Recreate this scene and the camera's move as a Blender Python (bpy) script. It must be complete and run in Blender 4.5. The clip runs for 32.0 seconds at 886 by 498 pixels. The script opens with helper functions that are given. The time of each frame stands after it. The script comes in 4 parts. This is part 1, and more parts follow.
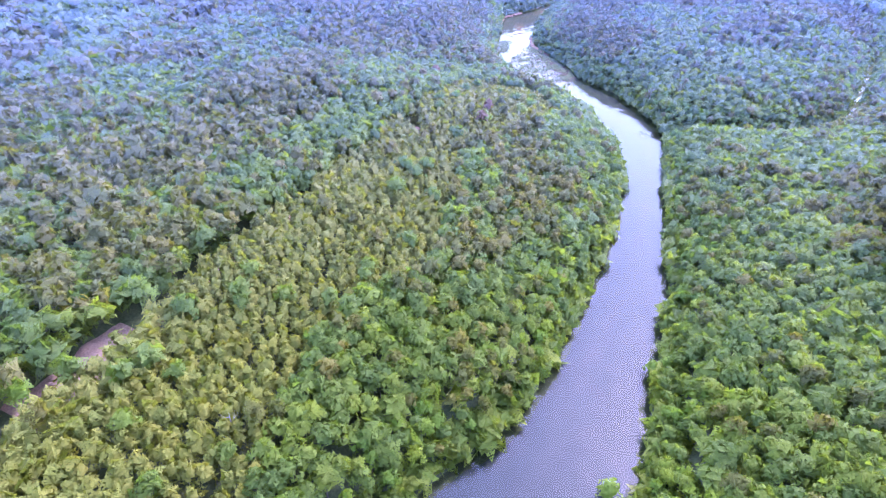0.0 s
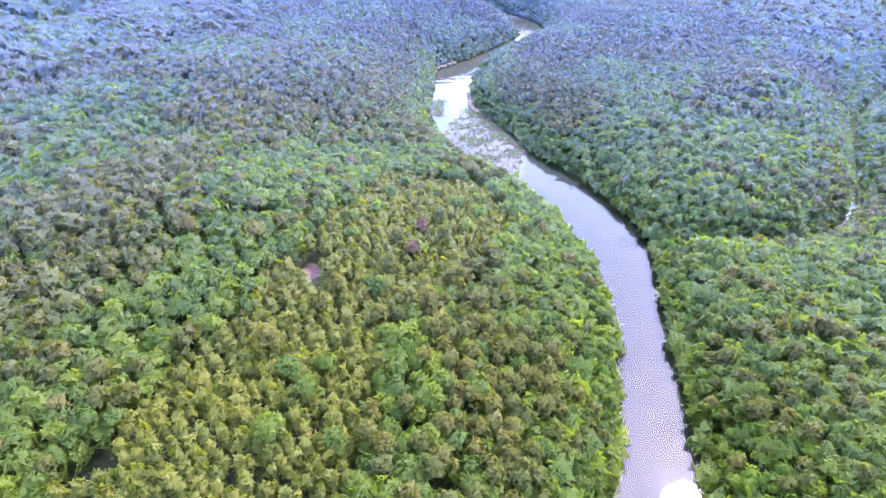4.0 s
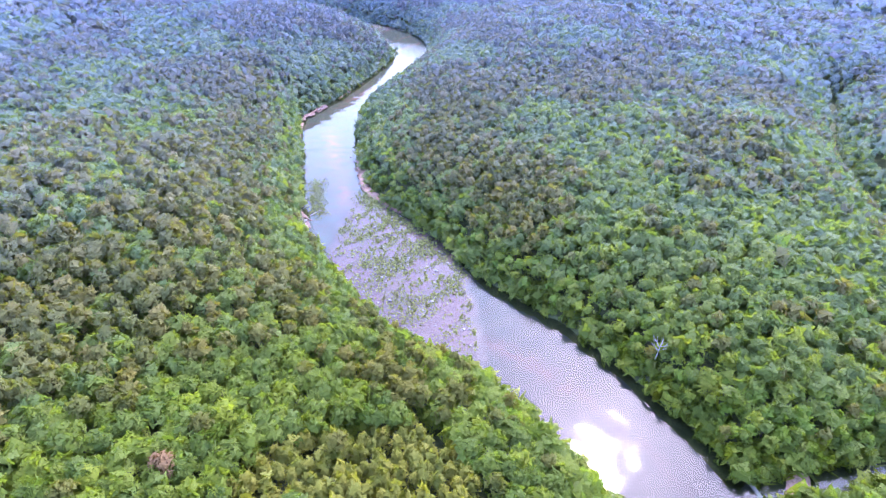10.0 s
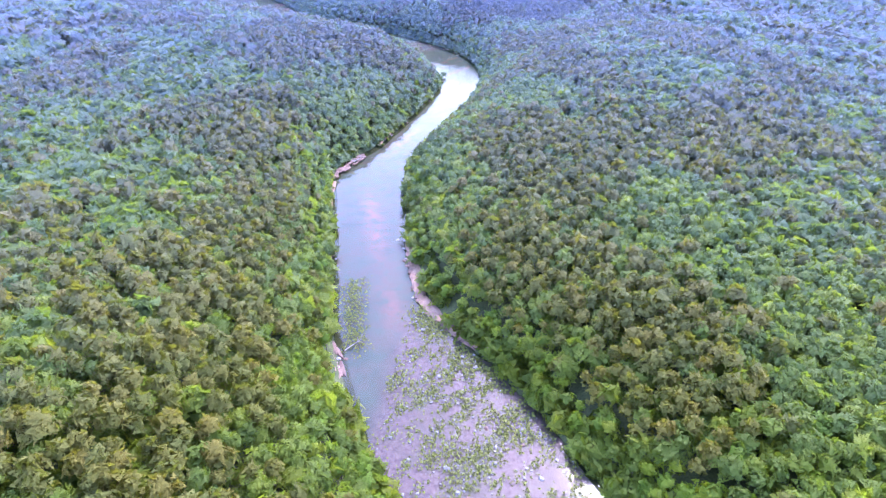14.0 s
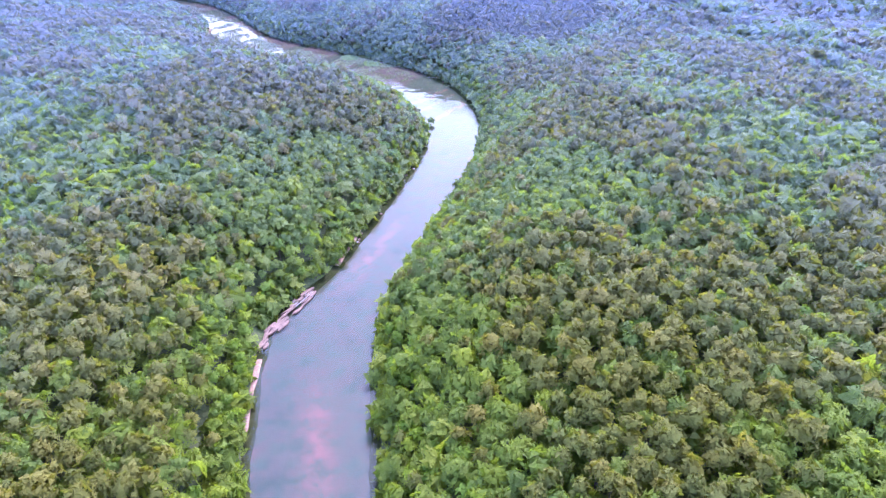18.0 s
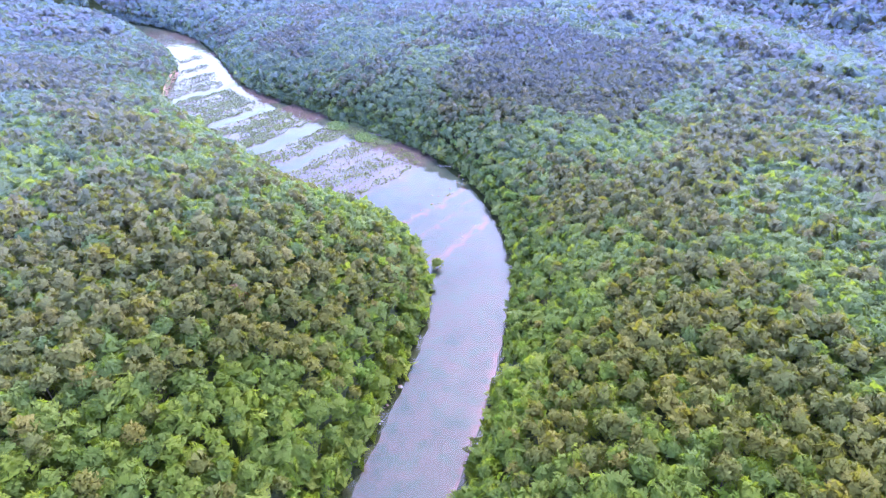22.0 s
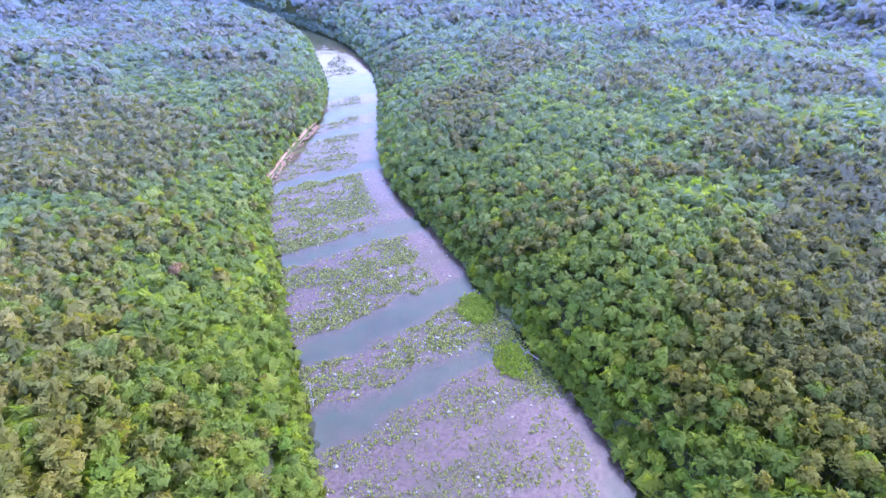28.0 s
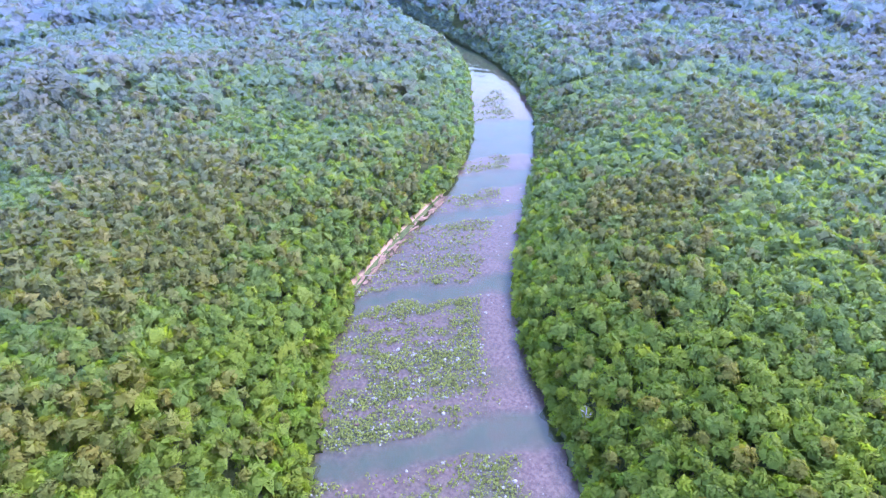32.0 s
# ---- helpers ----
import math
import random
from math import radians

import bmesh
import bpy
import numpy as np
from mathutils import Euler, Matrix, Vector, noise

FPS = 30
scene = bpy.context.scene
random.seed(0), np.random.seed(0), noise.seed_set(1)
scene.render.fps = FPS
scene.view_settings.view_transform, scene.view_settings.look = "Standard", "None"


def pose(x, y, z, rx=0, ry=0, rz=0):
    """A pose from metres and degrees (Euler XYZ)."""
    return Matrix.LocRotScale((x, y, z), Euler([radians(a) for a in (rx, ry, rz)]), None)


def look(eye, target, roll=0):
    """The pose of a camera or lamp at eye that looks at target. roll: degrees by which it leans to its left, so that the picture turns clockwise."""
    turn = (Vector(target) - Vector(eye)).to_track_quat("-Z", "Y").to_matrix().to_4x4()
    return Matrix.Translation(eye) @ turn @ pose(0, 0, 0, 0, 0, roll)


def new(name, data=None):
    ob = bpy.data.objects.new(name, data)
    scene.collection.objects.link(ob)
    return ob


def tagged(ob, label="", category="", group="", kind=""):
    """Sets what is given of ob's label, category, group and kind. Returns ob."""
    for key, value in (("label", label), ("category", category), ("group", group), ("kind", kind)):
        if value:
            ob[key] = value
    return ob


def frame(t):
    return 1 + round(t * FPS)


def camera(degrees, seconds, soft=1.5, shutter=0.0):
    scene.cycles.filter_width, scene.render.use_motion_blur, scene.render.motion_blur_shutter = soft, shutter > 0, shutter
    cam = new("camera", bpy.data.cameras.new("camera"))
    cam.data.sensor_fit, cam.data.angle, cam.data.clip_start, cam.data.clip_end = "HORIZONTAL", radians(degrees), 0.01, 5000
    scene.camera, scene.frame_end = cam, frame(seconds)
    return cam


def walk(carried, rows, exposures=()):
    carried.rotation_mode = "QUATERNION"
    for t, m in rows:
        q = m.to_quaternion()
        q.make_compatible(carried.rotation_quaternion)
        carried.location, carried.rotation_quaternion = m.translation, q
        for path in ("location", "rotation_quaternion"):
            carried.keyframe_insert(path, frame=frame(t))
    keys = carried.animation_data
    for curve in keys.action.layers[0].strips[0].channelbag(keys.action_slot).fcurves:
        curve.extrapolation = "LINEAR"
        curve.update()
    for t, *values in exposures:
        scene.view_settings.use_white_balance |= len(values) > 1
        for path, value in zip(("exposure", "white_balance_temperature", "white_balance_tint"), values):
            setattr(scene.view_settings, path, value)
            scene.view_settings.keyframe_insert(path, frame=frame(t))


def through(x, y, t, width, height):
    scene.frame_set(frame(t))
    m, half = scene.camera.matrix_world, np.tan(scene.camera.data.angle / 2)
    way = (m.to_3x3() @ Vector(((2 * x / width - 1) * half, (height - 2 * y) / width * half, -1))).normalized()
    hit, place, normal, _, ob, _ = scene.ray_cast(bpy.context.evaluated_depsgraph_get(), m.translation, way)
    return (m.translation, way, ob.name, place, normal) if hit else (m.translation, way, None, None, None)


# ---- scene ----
cam = camera(77.4, 32.0, soft=1.2)
METRES, EYE, TILT, LEAN, TURN = 900.0, 117.0, -34.0, 0.0, 0.0
ROWS = [
    (0.0, 0.0, 0.0, 0.0, 0.0, 0.0, -0.0),
    (0.5, 0.0014, 0.0116, 0.0078, -1.27, 0.23, 0.56),
    (1.0, 0.0028, 0.0226, 0.0154, -2.37, 0.46, 1.14),
    (1.5, 0.004, 0.0334, 0.0229, -3.18, 0.8, 1.57),
    (2.0, 0.0053, 0.0442, 0.0303, -3.8, 1.19, 1.73),
    (2.5, 0.0064, 0.0549, 0.0376, -4.46, 1.57, 1.82),
    (3.0, 0.0076, 0.0654, 0.045, -5.13, 1.97, 2.08),
    (3.5, 0.0087, 0.0759, 0.0523, -5.58, 2.27, 2.34),
    (5.5, 0.013, 0.1185, 0.082, -6.6, 2.21, 3.27),
    (6.0, 0.0141, 0.1295, 0.0892, -6.3, 2.22, 3.21),
    (6.5, 0.0155, 0.1403, 0.0965, -6.0, 2.19, 3.27),
    (7.0, 0.0169, 0.1512, 0.1037, -5.83, 2.15, 3.29),
    (7.5, 0.0184, 0.1619, 0.1111, -5.75, 2.03, 3.12),
    (8.0, 0.0196, 0.1728, 0.1184, -5.99, 1.73, 2.99),
    (8.5, 0.0207, 0.1835, 0.1259, -6.1, 1.57, 2.89),
    (8.6, 0.0209, 0.1856, 0.1274, -6.50, 1.52, 3.18),
    (8.7, 0.0211, 0.1878, 0.1288, -10.40, 0.98, 6.01),
    (8.8, 0.0213, 0.1899, 0.1303, -18.60, -0.14, 11.96),
    (9.0, 0.0217, 0.1942, 0.1332, -18.4, -0.11, 11.81),
    (9.5, 0.0228, 0.2049, 0.1403, -17.85, 0.03, 10.97),
    (10.0, 0.0238, 0.2154, 0.1475, -17.97, -0.03, 10.8),
    (10.5, 0.0249, 0.2262, 0.1545, -17.94, -0.08, 10.47),
    (11.0, 0.0262, 0.2367, 0.1614, -17.82, -0.1, 10.24),
    (11.5, 0.0274, 0.2474, 0.1686, -17.66, -0.21, 9.94),
    (12.0, 0.0287, 0.258, 0.1755, -17.27, -0.14, 9.66),
    (12.5, 0.0301, 0.2684, 0.1823, -16.91, -0.03, 9.53),
    (13.0, 0.0311, 0.2789, 0.1892, -16.56, 0.16, 9.45),
    (13.5, 0.0322, 0.2893, 0.1961, -16.28, 0.36, 9.41),
    (15.5, 0.0505, 0.3331, 0.2253, -13.3, 0.76, 8.29),
    (16.0, 0.0551, 0.3475, 0.2348, -13.02, 0.72, 8.27),
    (16.5, 0.06, 0.3627, 0.2448, -13.03, 0.62, 8.44),
    (17.0, 0.0656, 0.3785, 0.2554, -13.18, 0.29, 8.59),
    (17.5, 0.072, 0.3943, 0.2664, -14.63, -0.11, 9.73),
    (18.0, 0.0789, 0.4103, 0.2774, -16.58, -0.55, 11.19),
    (18.5, 0.086, 0.4259, 0.2883, -20.05, -1.25, 13.53),
    (18.6, 0.0875, 0.4290, 0.2905, -21.70, -1.65, 14.60),
    (18.7, 0.0890, 0.4321, 0.2926, -24.10, -2.23, 16.16),
    (18.8, 0.0905, 0.4352, 0.2948, -25.90, -2.66, 17.33),
    (18.9, 0.0920, 0.4383, 0.2969, -27.00, -2.93, 18.04),
    (19.0, 0.0935, 0.4414, 0.2991, -27.47, -3.04, 18.35),
    (19.3, 0.0987, 0.4504, 0.3052, -28.70, -3.30, 19.00),
    (19.5, 0.1021, 0.4564, 0.3093, -29.21, -3.41, 19.27),
    (19.6, 0.1039, 0.4593, 0.3113, -24.90, -2.22, 16.34),
    (19.7, 0.1057, 0.4622, 0.3132, -21.70, -1.33, 14.17),
    (19.9, 0.1094, 0.4681, 0.3171, -20.40, -0.97, 13.28),
    (20.0, 0.1112, 0.471, 0.3191, -19.16, -0.63, 12.44),
    (20.5, 0.1183, 0.4862, 0.3289, -15.78, 0.14, 9.98),
    (21.0, 0.1239, 0.5007, 0.3385, -15.09, 0.24, 9.69),
    (21.5, 0.1295, 0.5145, 0.3502, -14.87, 0.32, 9.78),
    (22.0, 0.1339, 0.526, 0.3637, -14.64, 0.2, 9.71),
    (22.5, 0.1381, 0.5375, 0.3772, -14.31, 0.07, 9.63),
    (23.0, 0.1416, 0.5492, 0.3905, -16.47, -0.43, 11.38),
    (23.5, 0.1459, 0.5619, 0.4014, -16.25, -0.62, 11.56),
    (24.0, 0.1511, 0.5763, 0.411, -15.82, -0.78, 11.39),
    (24.5, 0.1565, 0.5909, 0.4207, -14.65, -0.83, 10.48),
    (25.0, 0.1619, 0.606, 0.4306, -11.34, -0.47, 8.07),
    (25.5, 0.1675, 0.6208, 0.4405, -8.73, -0.35, 6.21),
    (27.5, 0.1787, 0.6786, 0.479, 0.69, -0.14, -0.29),
    (28.0, 0.1794, 0.6923, 0.4879, 4.53, -0.29, -2.85),
    (28.5, 0.1793, 0.7057, 0.4967, 10.72, -0.93, -7.08),
    (29.0, 0.1779, 0.7188, 0.5054, 11.4, -1.03, -7.3),
    (29.5, 0.1754, 0.7316, 0.5136, 11.59, -0.98, -7.26),
    (30.0, 0.1734, 0.7442, 0.522, 12.77, -1.13, -7.73),
    (30.5, 0.1717, 0.7567, 0.5302, 15.12, -1.54, -9.29),
    (31.0, 0.1697, 0.7697, 0.5388, 19.12, -2.39, -11.83),
    (31.5, 0.1655, 0.7827, 0.5472, 19.61, -2.55, -12.12),
    (32.0, 0.1602, 0.7962, 0.5556, 20.04, -2.69, -12.3),
]
walk(cam, [(t, pose(0, 0, EYE, TILT, LEAN, TURN) @ pose(METRES * x, METRES * y, METRES * z, 90 + pitch, roll, yaw)) for t, x, y, z, yaw, pitch, roll in ROWS],
     exposures=[(0.0, 2.87, 5060, 52), (4.0, 2.81, 5310, 43), (9.0, 2.76, 5340, 43), (12.0, 2.69, 5330, 40), (15.5, 2.80, 5290, 44), (22.0, 2.80, 5310, 43), (26.0, 2.72, 5320, 41), (30.0, 2.69, 5190, 43), (32.0, 2.73, 5230, 33)])

# ---- light ----
SUN_EL, SUN_AZ = 50.5, 45.0
world = bpy.data.worlds.new("sky")
scene.world = world
world.use_nodes = True
wn, wl = world.node_tree.nodes, world.node_tree.links
sky = wn.new("ShaderNodeTexSky")
sky.sky_type, sky.sun_disc = "NISHITA", False
sky.sun_elevation, sky.sun_rotation = radians(SUN_EL), radians(SUN_AZ)
sky.air_density, sky.dust_density, sky.ozone_density = 1.7, 1.8, 3.5
wn["Background"].inputs["Strength"].default_value = 0.15
# broken high cloud over the whole sky
coord, cloud, ramp, mixc = wn.new("ShaderNodeTexCoord"), wn.new("ShaderNodeTexNoise"), wn.new("ShaderNodeValToRGB"), wn.new("ShaderNodeMixRGB")
cloud.inputs["Scale"].default_value, cloud.inputs["Detail"].default_value, cloud.inputs["Roughness"].default_value = 2.6, 6.0, 0.55
ramp.color_ramp.elements[0].position, ramp.color_ramp.elements[1].position = 0.52, 0.8
mixc.inputs["Color2"].default_value = (5.3, 5.3, 5.5, 1)
wl.new(coord.outputs["Generated"], cloud.inputs["Vector"])
wl.new(cloud.outputs["Fac"], ramp.inputs["Fac"])
wl.new(ramp.outputs["Color"], mixc.inputs["Fac"])
wl.new(sky.outputs["Color"], mixc.inputs["Color1"])
wl.new(mixc.outputs["Color"], wn["Background"].inputs["Color"])

sun = new("sun", bpy.data.lights.new("sun", "SUN"))
sun.data.energy, sun.data.angle, sun.data.color = 0.5, radians(4.6), (1.0, 0.93, 0.8)
az, el = radians(SUN_AZ), radians(SUN_EL)
TO_SUN = Vector((math.sin(az) * math.cos(el), math.cos(az) * math.cos(el), math.sin(el)))
sun.matrix_world = look(TO_SUN * 900 + Vector((100, 600, 0)), (100, 600, 0))


# ---- materials ----
def material(name):
    m = bpy.data.materials.new(name)
    m.use_nodes = True
    return m, m.node_tree.nodes, m.node_tree.links, m.node_tree.nodes["Principled BSDF"]


def ramp_node(nodes, stops):
    r = nodes.new("ShaderNodeValToRGB")
    el_ = r.color_ramp.elements
    while len(el_) < len(stops):
        el_.new(0.5)
    for e, (p, c) in zip(el_, stops):
        e.position, e.color = p, (*c, 1)
    return r


def noise_node(nodes, links, scale, detail=4.0, rough=0.55, vector=None):
    n = nodes.new("ShaderNodeTexNoise")
    n.inputs["Scale"].default_value, n.inputs["Detail"].default_value, n.inputs["Roughness"].default_value = scale, detail, rough
    if vector is not None:
        links.new(vector, n.inputs["Vector"])
    return n


def mix_colour(nodes, links, a, b, fac, blend="MIX"):
    m = nodes.new("ShaderNodeMixRGB")
    m.blend_type = blend
    for value, socket in ((a, m.inputs["Color1"]), (b, m.inputs["Color2"]), (fac, m.inputs["Fac"])):
        if isinstance(value, (int, float)):
            socket.default_value = value
        elif isinstance(value, tuple):
            socket.default_value = (*value, 1)
        else:
            links.new(value, socket)
    return m.outputs["Color"]


def position(nodes):
    return nodes.new("ShaderNodeNewGeometry").outputs["Position"]


# tint of the leaf gloss that imitates blue haze over far crowns
HAZE_TINT = (0.225, 0.29, 0.54, 1)


def leaf_material(name, stops, through=0.35, rough=0.5, gaps=0.46):
    """Foliage: each tree has its own tone, each clump of leaves varies a little round it."""
    m, nodes, links, bsdf = material(name)
    tone, info, geo = nodes.new("ShaderNodeAttribute"), nodes.new("ShaderNodeObjectInfo"), nodes.new("ShaderNodeNewGeometry")
    tone.attribute_name = "tone"
    add, frac = nodes.new("ShaderNodeMath"), nodes.new("ShaderNodeMath")
    frac.operation = "FRACT"
    links.new(tone.outputs["Fac"], add.inputs[0])
    links.new(info.outputs["Random"], add.inputs[1])
    links.new(add.outputs[0], frac.inputs[0])
    base = ramp_node(nodes, stops)
    links.new(frac.outputs[0], base.inputs["Fac"])
    # leaf clumps differ from one another
    clump = ramp_node(nodes, [(0.0, (0.94, 0.945, 0.94)), (0.5, (1.0, 1.0, 1.0)), (1.0, (1.08, 1.07, 1.04))])
    loose, spread_out = nodes.new("ShaderNodeAttribute"), nodes.new("ShaderNodeMix")
    loose.attribute_name = "inner"
    spread_out.inputs["B"].default_value = 0.5
    links.new(loose.outputs["Fac"], spread_out.inputs["Factor"])
    links.new(geo.outputs["Random Per Island"], spread_out.inputs["A"])
    links.new(spread_out.outputs["Result"], clump.inputs["Fac"])
    col = mix_colour(nodes, links, base.outputs["Color"], clump.outputs["Color"], 1.0, "MULTIPLY")
    fine = noise_node(nodes, links, 1.5, 4.0, 0.62, geo.outputs["Position"])
    fr = ramp_node(nodes, [(0.34, (0.86, 0.87, 0.88)), (0.66, (1.13, 1.12, 1.1))])
    links.new(fine.outputs["Fac"], fr.inputs["Fac"])
    col = mix_colour(nodes, links, col, fr.outputs["Color"], 1.0, "MULTIPLY")
    links.new(col, bsdf.inputs["Base Color"])
    relief, grain = nodes.new("ShaderNodeBump"), noise_node(nodes, links, 1.1, 3.0, 0.65, geo.outputs["Position"])
    relief.inputs["Strength"].default_value, relief.inputs["Distance"].default_value = 0.5, 0.8
    links.new(grain.outputs["Fac"], relief.inputs["Height"])
    links.new(relief.outputs[0], bsdf.inputs["Normal"])
    bsdf.inputs["Roughness"].default_value = rough
    bsdf.inputs["Specular IOR Level"].default_value = 0.2
    trans, mixs = nodes.new("ShaderNodeBsdfTranslucent"), nodes.new("ShaderNodeMixShader")
    lit = mix_colour(nodes, links, col, (1.25, 1.35, 0.5), 1.0, "MULTIPLY")
    links.new(lit, trans.inputs["Color"])
    mixs.inputs["Fac"].default_value = through
    links.new(bsdf.outputs[0], mixs.inputs[1])
    links.new(trans.outputs[0], mixs.inputs[2])
    # ragged outlines of leaf sprays
    holes, spray, clear, cut = noise_node(nodes, links, 2.6, 2.0, 0.6, geo.outputs["Position"]), nodes.new("ShaderNodeMath"), nodes.new("ShaderNodeBsdfTransparent"), nodes.new("ShaderNodeMixShader")
    inner, whole = nodes.new("ShaderNodeAttribute"), nodes.new("ShaderNodeMath")
    inner.attribute_name = "inner"
    links.new(holes.outputs["Fac"], whole.inputs[0])
    links.new(inner.outputs["Fac"], whole.inputs[1])
    spray.operation, spray.inputs[1].default_value = "LESS_THAN", gaps
    links.new(whole.outputs[0], spray.inputs[0])
    links.new(spray.outputs[0], cut.inputs["Fac"])
    # bluish gloss on level leaf tops, stronger at grazing views, imitates distance haze
    haze_gloss, weight, level, glossy = nodes.new("ShaderNodeBsdfGlossy"), nodes.new("ShaderNodeLayerWeight"), nodes.new("ShaderNodeCombineXYZ"), nodes.new("ShaderNodeMixShader")
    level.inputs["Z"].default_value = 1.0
    haze_gloss.inputs["Roughness"].default_value, haze_gloss.inputs["Color"].default_value = 0.9, HAZE_TINT
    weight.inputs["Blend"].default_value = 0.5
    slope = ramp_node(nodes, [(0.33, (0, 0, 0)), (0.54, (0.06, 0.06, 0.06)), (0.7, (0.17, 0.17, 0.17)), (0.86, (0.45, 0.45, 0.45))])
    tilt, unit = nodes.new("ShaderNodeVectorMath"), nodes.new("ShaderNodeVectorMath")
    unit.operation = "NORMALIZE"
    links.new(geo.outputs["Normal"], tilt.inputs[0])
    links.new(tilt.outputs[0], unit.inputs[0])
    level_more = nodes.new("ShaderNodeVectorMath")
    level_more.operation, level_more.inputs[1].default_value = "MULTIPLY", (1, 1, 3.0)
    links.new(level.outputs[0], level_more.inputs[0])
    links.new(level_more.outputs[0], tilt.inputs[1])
    links.new(unit.outputs[0], haze_gloss.inputs["Normal"])
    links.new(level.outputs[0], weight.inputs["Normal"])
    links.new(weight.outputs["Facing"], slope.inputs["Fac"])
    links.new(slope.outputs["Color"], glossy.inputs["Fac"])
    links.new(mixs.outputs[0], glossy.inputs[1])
    links.new(haze_gloss.outputs[0], glossy.inputs[2])
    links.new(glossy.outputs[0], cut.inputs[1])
    links.new(clear.outputs[0], cut.inputs[2])
    links.new(cut.outputs[0], nodes["Material Output"].inputs["Surface"])
    return m


def stone_material(name, dark, light, scale=0.8, rough=0.8, bump=0.5):
    m, nodes, links, bsdf = material(name)
    p = position(nodes)
    big, fine = noise_node(nodes, links, scale, 5, 0.6, p), noise_node(nodes, links, scale * 9, 4, 0.6, p)
    r = ramp_node(nodes, [(0.3, dark), (0.7, light)])
    links.new(big.outputs["Fac"], r.inputs["Fac"])
    f = ramp_node(nodes, [(0.3, (0.6, 0.6, 0.6)), (0.7, (1.25, 1.25, 1.25))])
    links.new(fine.outputs["Fac"], f.inputs["Fac"])
    links.new(mix_colour(nodes, links, r.outputs["Color"], f.outputs["Color"], 1.0, "MULTIPLY"), bsdf.inputs["Base Color"])
    b = nodes.new("ShaderNodeBump")
    b.inputs["Strength"].default_value, b.inputs["Distance"].default_value = bump, 0.15
    links.new(fine.outputs["Fac"], b.inputs["Height"])
    links.new(b.outputs[0], bsdf.inputs["Normal"])
    bsdf.inputs["Roughness"].default_value = rough
    return m


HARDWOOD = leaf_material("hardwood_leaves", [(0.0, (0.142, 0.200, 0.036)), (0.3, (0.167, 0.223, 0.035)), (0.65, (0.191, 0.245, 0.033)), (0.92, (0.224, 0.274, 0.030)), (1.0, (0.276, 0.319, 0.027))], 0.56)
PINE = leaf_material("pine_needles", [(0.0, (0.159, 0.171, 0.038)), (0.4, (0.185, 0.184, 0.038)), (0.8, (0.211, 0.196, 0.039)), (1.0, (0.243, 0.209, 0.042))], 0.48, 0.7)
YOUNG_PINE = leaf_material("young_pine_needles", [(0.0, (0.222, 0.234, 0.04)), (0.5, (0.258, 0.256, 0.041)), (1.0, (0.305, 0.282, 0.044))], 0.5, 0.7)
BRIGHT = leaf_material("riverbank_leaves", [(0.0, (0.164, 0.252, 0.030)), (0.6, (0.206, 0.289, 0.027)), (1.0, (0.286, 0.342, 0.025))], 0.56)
# dark needles of a dense stand, with cloud shade put into the colour
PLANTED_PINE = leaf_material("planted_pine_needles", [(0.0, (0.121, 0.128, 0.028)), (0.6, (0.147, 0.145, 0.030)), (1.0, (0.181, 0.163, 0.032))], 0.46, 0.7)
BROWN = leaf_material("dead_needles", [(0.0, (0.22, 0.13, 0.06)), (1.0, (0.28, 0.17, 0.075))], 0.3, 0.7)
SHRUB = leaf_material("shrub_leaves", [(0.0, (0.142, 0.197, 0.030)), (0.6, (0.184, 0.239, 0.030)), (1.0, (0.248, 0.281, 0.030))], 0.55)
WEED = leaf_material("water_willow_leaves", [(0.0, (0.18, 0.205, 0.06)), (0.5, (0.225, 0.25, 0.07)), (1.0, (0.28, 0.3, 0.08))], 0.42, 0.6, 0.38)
BARK = stone_material("bark", (0.07, 0.05, 0.04), (0.17, 0.13, 0.10), 1.5, 0.9)
DEAD = stone_material("dead_wood", (0.28, 0.23, 0.21), (0.5, 0.45, 0.42), 1.5, 0.85)
ROCK = stone_material("pink_sandstone", (0.15, 0.085, 0.062), (0.32, 0.195, 0.14), 0.5, 0.75)
BOULDER = stone_material("grey_boulder", (0.19, 0.175, 0.165), (0.4, 0.37, 0.34), 0.6, 0.75)
SOIL = stone_material("orange_soil", (0.26, 0.145, 0.09), (0.45, 0.28, 0.19), 0.25, 0.9)
GROUND = stone_material("forest_floor", (0.05, 0.07, 0.02), (0.12, 0.13, 0.045), 0.2, 0.95)


